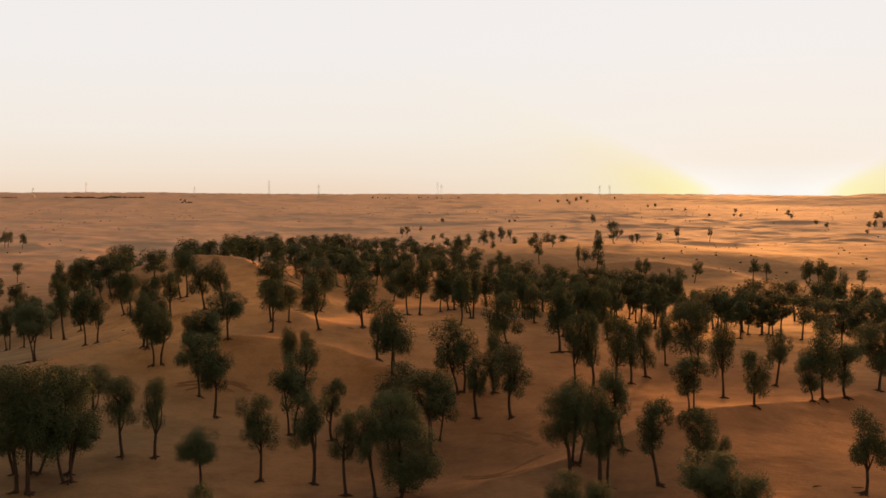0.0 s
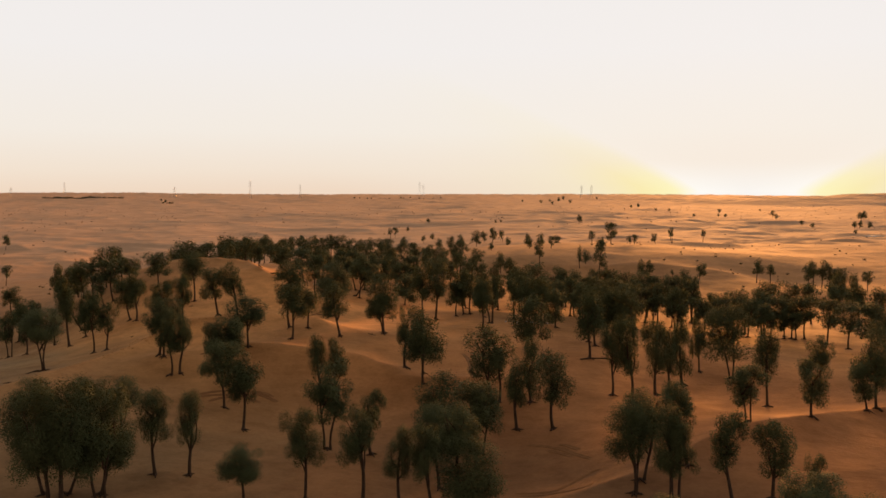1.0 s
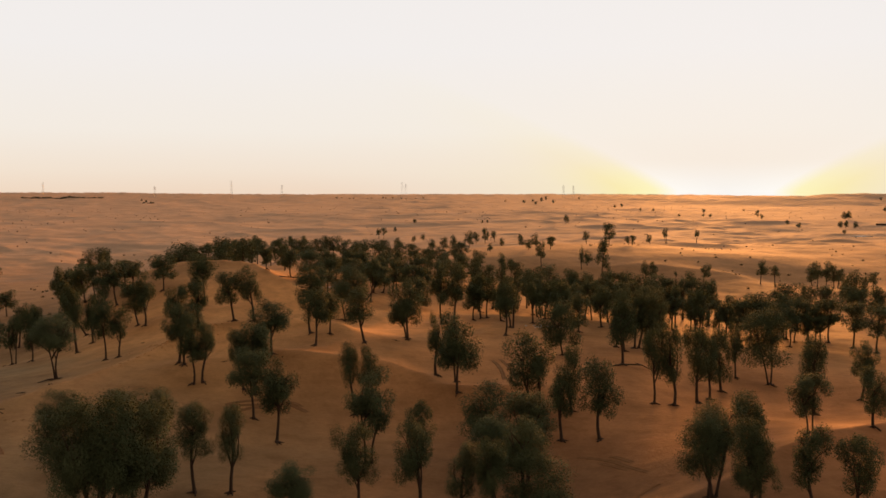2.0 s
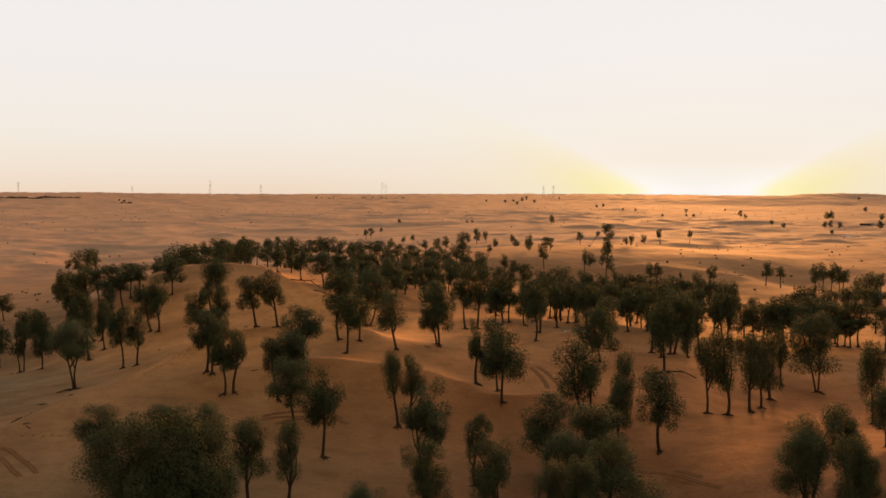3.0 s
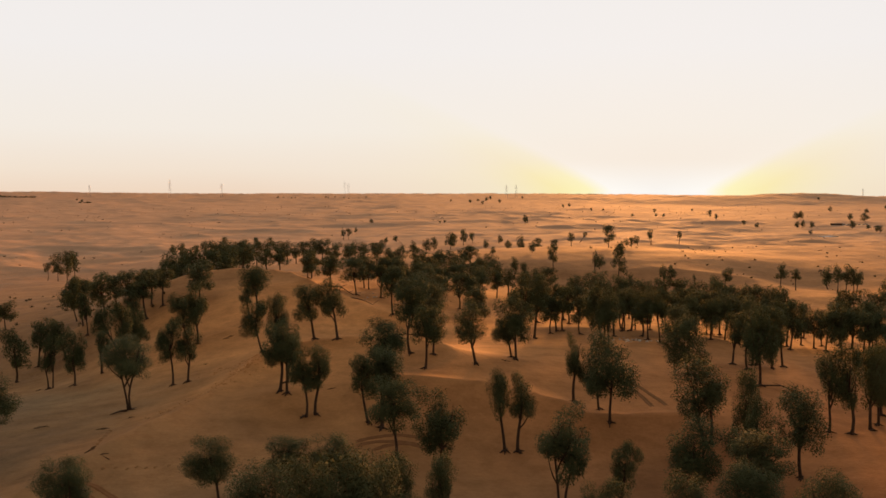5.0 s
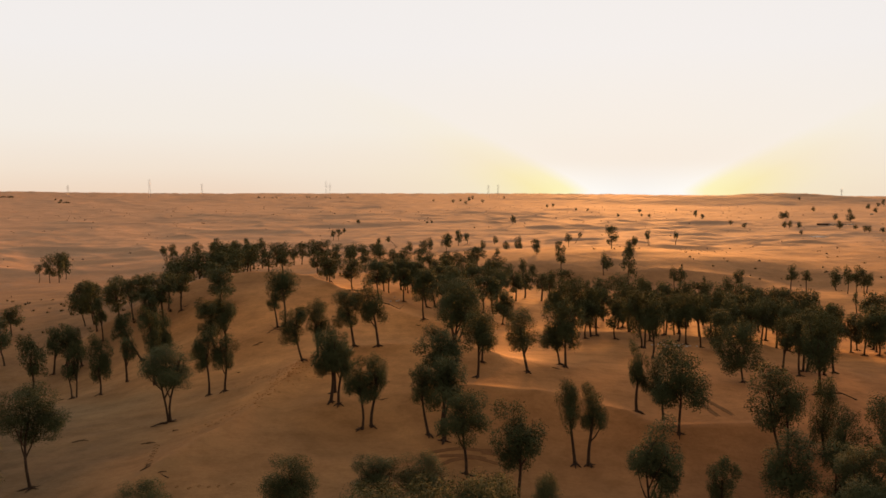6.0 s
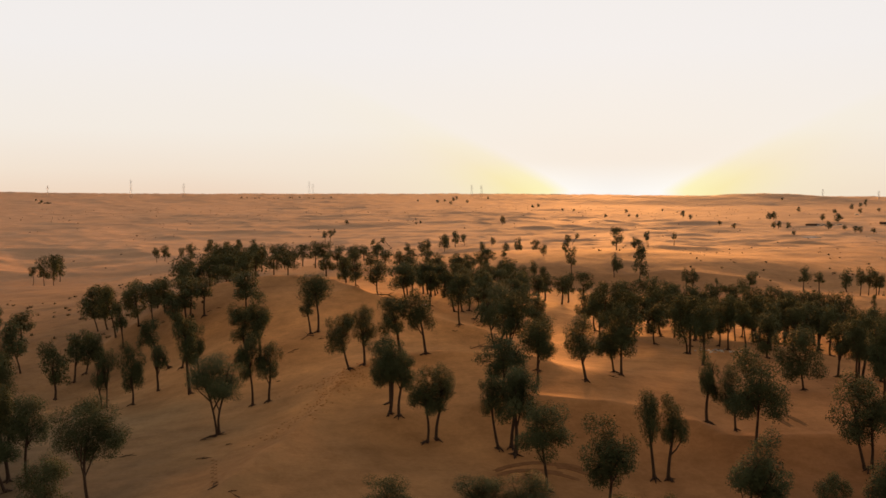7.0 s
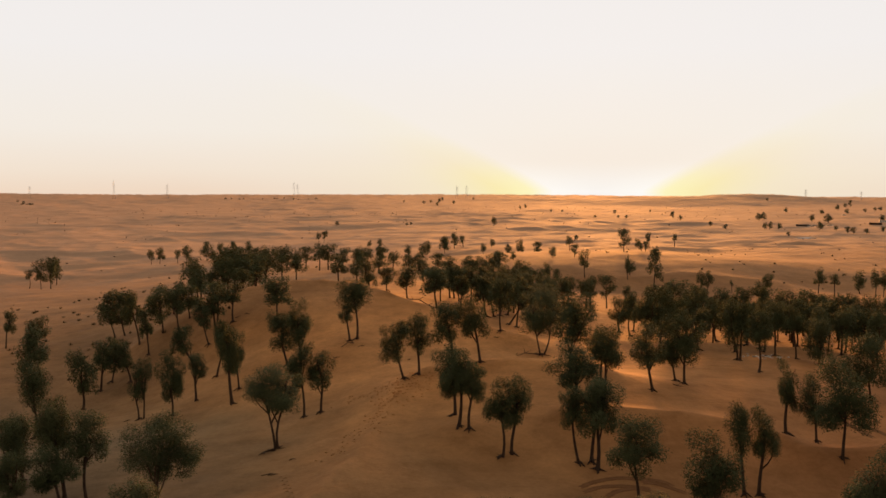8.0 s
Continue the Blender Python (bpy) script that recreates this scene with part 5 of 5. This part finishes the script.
# ---------------------------------------------------------------- things lying on the sand
def fallen_branch(label, rnd_seed, thick, *places):
    """A dead branch that lies along the places, with side twigs."""
    rnd = random.Random(rnd_seed)
    x0, y0 = places[0]
    base = Vector((x0, y0, float(ground_z(x0, y0))))
    ob = new("fallen_branch")
    ob.location = base
    pts = [Vector((px, py, float(ground_z(px, py)) + lift)) - base for (px, py), lift in zip(places, [0.02] + [rnd.uniform(0.1, 0.5) for q in places[2:]] + [0.1])]
    bm = bmesh.new()
    tube(bm, pts, [thick * (1 - 0.6 * q / (len(pts) - 1)) for q in range(len(pts))], 7)
    finish("stem", bm, BARK, ob)
    for q in range(4):
        at = pts[rnd.randint(1, len(pts) - 1)]
        end = at + Vector((rnd.uniform(-1.2, 1.2), rnd.uniform(-1.0, 1.0), rnd.uniform(0.0, 0.7)))
        bm = bmesh.new()
        tube(bm, stem_points(rnd, at, end, 0.15, 4), [thick * 0.45, thick * 0.4, thick * 0.3, thick * 0.2, thick * 0.1], 5)
        finish("twig", bm, BARK, ob)
    return tagged(ob, label, "branch", "fallen branches")


fallen_branch("long fallen dead branch on sand under the ghaf trees", 1, 0.13, (14.6, 130.4), (15.8, 130.9), (17.1, 130.1), (18.3, 130.4), (19.5, 129.4))
fallen_branch("crooked dead branch lying beside a ghaf trunk", 2, 0.13, (-36.5, 196), (-34.8, 199), (-33.2, 203), (-31.8, 201), (-31.0, 199))
fallen_branch("bent grey dead branch at the edge of a hollow", 3, 0.09, (-21.5, 165.5), (-22.6, 164.8), (-24.0, 164.6), (-25.2, 163.9))
fallen_branch("dead roots and branch at a two-stemmed trunk", 4, 0.12, (-57.4, 133.7), (-58.0, 133.4), (-58.5, 133.2), (-58.9, 132.9))
fallen_branch("dead branch beside a thick ghaf trunk", 5, 0.10, (-31.6, 187.5), (-30.5, 187.2), (-29.2, 187.6), (-27.8, 187.9))
fallen_branch("short dead branch on the dune slope", 6, 0.08, (-46.8, 171.6), (-47.6, 170.8), (-48.6, 170.2))


def litter_material():
    m, n, l, p = shader("pale_litter", 0.6, 0.3)
    info = n.new("ShaderNodeObjectInfo")
    c = ramp_node(n, l, info.outputs["Random"], [(0.0, (0.62, 0.58, 0.52)), (0.6, (0.78, 0.75, 0.70)), (0.8, (0.10, 0.08, 0.07)), (1.0, (0.55, 0.45, 0.36))]).outputs["Color"]
    l.new(c, p.inputs["Base Color"])
    return m


LITTER = litter_material()
rnd = random.Random(21)
for q in range(34):
    x, y = rnd.gauss(10.6, 1.9), rnd.gauss(164.8, 1.5)
    if q > 27:
        x, y = rnd.gauss(-28.5, 2), rnd.gauss(203, 3)
    bm = bmesh.new()
    bmesh.ops.create_icosphere(bm, subdivisions=2, radius=1.0)
    sx, sy, sz = rnd.uniform(0.14, 0.42), rnd.uniform(0.1, 0.3), rnd.uniform(0.06, 0.16)
    for v in bm.verts:
        k = 0.75 + 0.5 * noise.noise(v.co * 1.7 + Vector((q * 7.1, 0, 0)))
        v.co = Vector((v.co.x * sx * k, v.co.y * sy * k, max(v.co.z, -0.4) * sz * k))
    piece = finish("litter_piece", bm, LITTER)
    piece.location = (x, y, float(ground_z(x, y)) + 0.03)
    piece.rotation_euler = (0, 0, rnd.uniform(0, 6.28))
    tagged(piece, "crumpled pale piece of litter on sand between trees", "litter", "litter between the trees")


def rut_material():
    m, n, l, p = shader("driven_sand", 0.95, 0.05)
    pos = n.new("ShaderNodeNewGeometry").outputs["Position"]
    c = ramp_node(n, l, noise_node(n, l, 1.6, 5, 0.7, pos).outputs["Fac"], [(0.3, (0.235, 0.118, 0.056)), (0.7, (0.32, 0.166, 0.080))]).outputs["Color"]
    l.new(c, p.inputs["Base Color"])
    return m


RUT = rut_material()


def tyre_track(*line):
    """A rut that a wheel has pressed into the sand, between two low berms, along a line of places."""
    p = [np.array(q, float) for q in line]
    p = [2 * p[0] - p[1]] + p + [2 * p[-1] - p[-2]]
    path = []
    for q in range(1, len(p) - 2):
        for t in np.linspace(0, 1, 9)[:-1]:
            path.append(0.5 * (2 * p[q] + (p[q + 1] - p[q - 1]) * t + (2 * p[q - 1] - 5 * p[q] + 4 * p[q + 1] - p[q + 2]) * t * t + (3 * p[q] - p[q - 1] - 3 * p[q + 1] + p[q + 2]) * t ** 3))
    path = np.array(path)
    across = [(-0.28, -0.05), (-0.17, 0.07), (-0.1, 0.02), (0.0, 0.008), (0.1, 0.02), (0.17, 0.065), (0.28, -0.05)]
    bm = bmesh.new()
    rows = []
    wob = random.Random(len(line) * 7 + int(line[0][0] * 10))
    for q in range(len(path)):
        d = path[min(q + 1, len(path) - 1)] - path[max(q - 1, 0)]
        d = d / (np.hypot(*d) + 1e-9)
        fade = min(1.0, q / 4, (len(path) - 1 - q) / 4)
        row = []
        for off, lift in across:
            s = off * wob.uniform(0.85, 1.2)
            x, y = path[q][0] - d[1] * s, path[q][1] + d[0] * s
            row.append(bm.verts.new((x, y, float(ground_z(x, y)) + 0.03 + (lift * wob.uniform(0.7, 1.2) if lift > 0 else lift) * fade - 0.08 * (1 - fade))))
        rows.append(row)
    for r0, r1 in zip(rows, rows[1:]):
        for q in range(len(across) - 1):
            bm.faces.new((r0[q], r0[q + 1], r1[q + 1], r1[q]))
    ob = finish("tyre_track", bm, RUT)
    return tagged(ob, "curved wheel rut pressed into the sand", "tyre track", "tyre tracks", "structure")


tyre_track((1.2, 85.7), (3.3, 84.7), (4.8, 84.2), (7.0, 86.7), (8.7, 88.2), (10.1, 88.7))
tyre_track((1.6, 84.7), (3.5, 83.2), (5.2, 82.7), (7.1, 82.2), (9.0, 86.2))
tyre_track((3.9, 99.7), (5.6, 98.7), (7.2, 96.7), (8.6, 93.2), (9.8, 91.2))
tyre_track((5.6, 97.7), (7.1, 95.2), (8.3, 92.7))
tyre_track((-26.5, 115.3), (-25.2, 115.3), (-23.6, 114.3), (-22.4, 113.3))
tyre_track((-30.8, 112.3), (-29.2, 113.8), (-27.3, 114.3), (-25.8, 113.8), (-24.0, 112.8))
tyre_track((-55.0, 104.2), (-53.4, 103.0), (-51.6, 100.8), (-49.7, 98.2), (-48.3, 95.5))
tyre_track((-54.2, 102.1), (-52.5, 99.9), (-50.8, 97.2), (-49.3, 95.1))
tyre_track((-32.4, 114.4), (-30.5, 115.6), (-28.3, 116.2), (-26.3, 115.9), (-24.4, 115.6), (-23.1, 114.3))
tyre_track((-32.5, 113.4), (-30.4, 114.6), (-28.5, 114.8), (-26.9, 114.5), (-25.2, 114.2))
tyre_track((7.1, 98.7), (7.9, 97.6), (8.5, 96.1), (9.0, 95.0))
tyre_track((6.6, 97.7), (7.5, 96.7), (7.9, 94.6))
tyre_track((-1.0, 132.8), (-0.4, 129.2), (-0.2, 124.7), (-0.5, 119.7))
tyre_track((0.1, 133.7), (0.7, 129.6), (1.1, 124.6), (1.1, 119.5))
tyre_track((30.9, 192.5), (31.7, 188.4), (32.3, 184.2), (35.1, 183.7))


# ---------------------------------------------------------------- dry tussocks and low shrubs of the plain
def tussocks(name, label, count, region, size, seed):
    r = np.random.RandomState(seed)
    x0, x1, y0, y1 = region
    cx, cy = r.uniform(x0, x1, count), r.uniform(y0, y1, count)
    keep = value_noise(cx / 45 + 3, cy / 45 + 8) > 0.42
    cx, cy = cx[keep], cy[keep]
    cz = ground_z(cx, cy)
    co = []
    for px, py, pz in zip(cx, cy, cz):
        s = size * r.uniform(0.5, 1.5)
        for q in range(16):
            th, out = r.uniform(0, 6.28), r.uniform(0.15, 1.0) * s
            bx, by = px + math.cos(th) * out * 0.5, py + math.sin(th) * out * 0.5
            tx, ty, tz = px + math.cos(th) * out, py + math.sin(th) * out, pz + s * r.uniform(0.3, 0.8)
            w = 0.12 * s
            co += [(bx - w * math.sin(th), by + w * math.cos(th), pz - 0.05), (bx + w * math.sin(th), by - w * math.cos(th), pz - 0.05), (tx, ty, tz)]
    me = bpy.data.meshes.new(name)
    me.from_pydata(co, [], np.arange(len(co)).reshape(-1, 3).tolist())
    me.materials.append(DRY)
    return tagged(new(name, me), label, "shrub", kind="stuff")


DRY = leaf_material("dry_shrub", (0.050, 0.040, 0.024), (0.095, 0.075, 0.045))
tussocks("dry_tussocks", "small dark dry tussocks scattered on the sand flat", 520, (-190, -62, 190, 430), 0.7, 5)
tussocks("low_shrubs", "low dark shrubs scattered far over the plain", 1500, (-800, 750, 400, 1900), 0.95, 6)
tussocks("plain_shrubs", "low dark shrubs on the plain beside the grove", 160, (50, 200, 240, 480), 0.7, 8)


# ---------------------------------------------------------------- sticks, footprints and broken crust on the sand
def dry_stick(x, y, turn, length):
    """A crooked dry stick with a side twig, lying on the sand."""
    rnd = random.Random(int(x * 10) + int(y * 10))
    ob = new("dry_stick")
    ob.location = (x, y, float(ground_z(x, y)))
    ends = []
    for k in (-0.5, -0.15, 0.2, 0.5):
        px, py = math.cos(turn) * length * k + rnd.uniform(-0.1, 0.1), math.sin(turn) * length * k + rnd.uniform(-0.1, 0.1)
        ends.append(Vector((px, py, float(ground_z(x + px, y + py)) - ob.location.z + rnd.uniform(0.02, 0.12))))
    bm = bmesh.new()
    tube(bm, ends, [0.03, 0.045, 0.035, 0.015], 6)
    finish("stem", bm, BARK, ob)
    bm = bmesh.new()
    tube(bm, stem_points(rnd, ends[1], ends[1] + Vector((rnd.uniform(-0.5, 0.5), rnd.uniform(-0.5, 0.5), 0.18)), 0.05, 3), [0.025, 0.02, 0.015, 0.01], 5)
    finish("twig", bm, BARK, ob)
    return tagged(ob, "short crooked dry stick lying on bare sand", "stick", "dry sticks")


dry_stick(-65.5, 130.5, -0.18, 1.08)
dry_stick(-57.5, 124.2, -0.32, 0.92)
dry_stick(-55.8, 128.1, -0.38, 0.65)
dry_stick(-55.5, 111.0, 0.90, 0.63)
dry_stick(-54.1, 109.4, 0.40, 0.78)
dry_stick(-66.2, 130.5, 0.13, 0.80)
dry_stick(-50.0, 166.0, -0.23, 1.00)
dry_stick(-53.7, 108.7, -0.37, 0.64)
dry_stick(-55.8, 110.5, -0.47, 0.66)
dry_stick(31.9, 72.8, 0.07, 1.04)
dry_stick(28.8, 73.3, 0.03, 0.57)
dry_stick(24.1, 72.8, -0.14, 1.09)
dry_stick(-62.2, 197.4, -0.41, 0.87)
dry_stick(-63.8, 197.6, 0.03, 0.90)
dry_stick(-49.4, 166.7, -0.03, 0.91)
dry_stick(-45.8, 169.7, 0.20, 0.89)
dry_stick(-40.1, 162.6, 0.76, 0.85)
dry_stick(-51.6, 154.7, -0.30, 0.54)
dry_stick(3.2, 193.8, 0.82, 0.79)
dry_stick(-13.3, 138.1, -0.23, 1.07)
dry_stick(-34.4, 128.1, 0.31, 0.94)
dry_stick(-55.6, 111.6, 0.73, 0.67)
dry_stick(-58.0, 124.7, -0.00, 1.03)
dry_stick(-76.4, 165.1, -0.31, 0.96)
dry_stick(-26.1, 172.5, -0.36, 0.91)


def footprints(*line):
    """A trail of prints across the sand: each one a small pressed-up rim of sand."""
    rnd = random.Random(9)
    bm = bmesh.new()
    for (ax, ay), (bx, by) in zip(line, line[1:]):
        steps = max(1, int(math.hypot(bx - ax, by - ay) / 0.75))
        for q in range(steps):
            side = 0.14 if q % 2 else -0.14
            d = Vector((bx - ax, by - ay, 0)).normalized()
            c = Vector((ax, ay, 0)).lerp(Vector((bx, by, 0)), q / steps) + Vector((-d.y, d.x, 0)) * side
            ring = []
            for k in range(7):
                w = math.pi * (0.1 + 1.5 * k / 6) + math.atan2(d.y, d.x)
                p = c + Vector((math.cos(w), math.sin(w), 0)) * 0.16 * rnd.uniform(0.85, 1.2)
                p.z = float(ground_z(p.x, p.y)) + 0.015
                ring.append(p)
            tube(bm, ring, [0.012, 0.025, 0.032, 0.032, 0.032, 0.025, 0.012], 5)
    return tagged(finish("footprints", bm, SAND), "trail of footprints pressed into the sand", "footprints", kind="stuff")


def broken_crust(count, spread, *line):
    """Clods of broken sand crust along a trodden line."""
    rnd = random.Random(17)
    bm = bmesh.new()
    for q in range(count):
        k = rnd.uniform(0, len(line) - 1.001)
        (ax, ay), (bx, by) = line[int(k)], line[int(k) + 1]
        x, y = ax + (bx - ax) * (k % 1) + rnd.gauss(0, spread), ay + (by - ay) * (k % 1) + rnd.gauss(0, spread)
        z, s = float(ground_z(x, y)), rnd.uniform(0.05, 0.22)
        made = bmesh.ops.create_icosphere(bm, subdivisions=1, radius=1.0)["verts"]
        for v in made:
            v.co = Vector((x + v.co.x * s * rnd.uniform(0.8, 1.3), y + v.co.y * s * rnd.uniform(0.7, 1.1), z + v.co.z * s * 0.3))
    return tagged(finish("broken_crust", bm, SAND), "clods of broken sand crust along a trodden line", "sand clods", kind="stuff")


footprints((-53.6, 106.8), (-51.6, 106.6), (-49.3, 106.9), (-47.1, 107.2))
footprints((-56.7, 122.7), (-56.2, 116.6), (-55.7, 110.0))
broken_crust(150, 1.4, (-45.1, 141.5), (-43.0, 143.3), (-40.0, 145.9))
broken_crust(140, 1.2, (-52.5, 125.0), (-49.0, 131.0), (-46.5, 137.0), (-44.0, 143.0))
broken_crust(90, 1.0, (-50.2, 146.7), (-45.8, 146.4), (-42.1, 145.7))
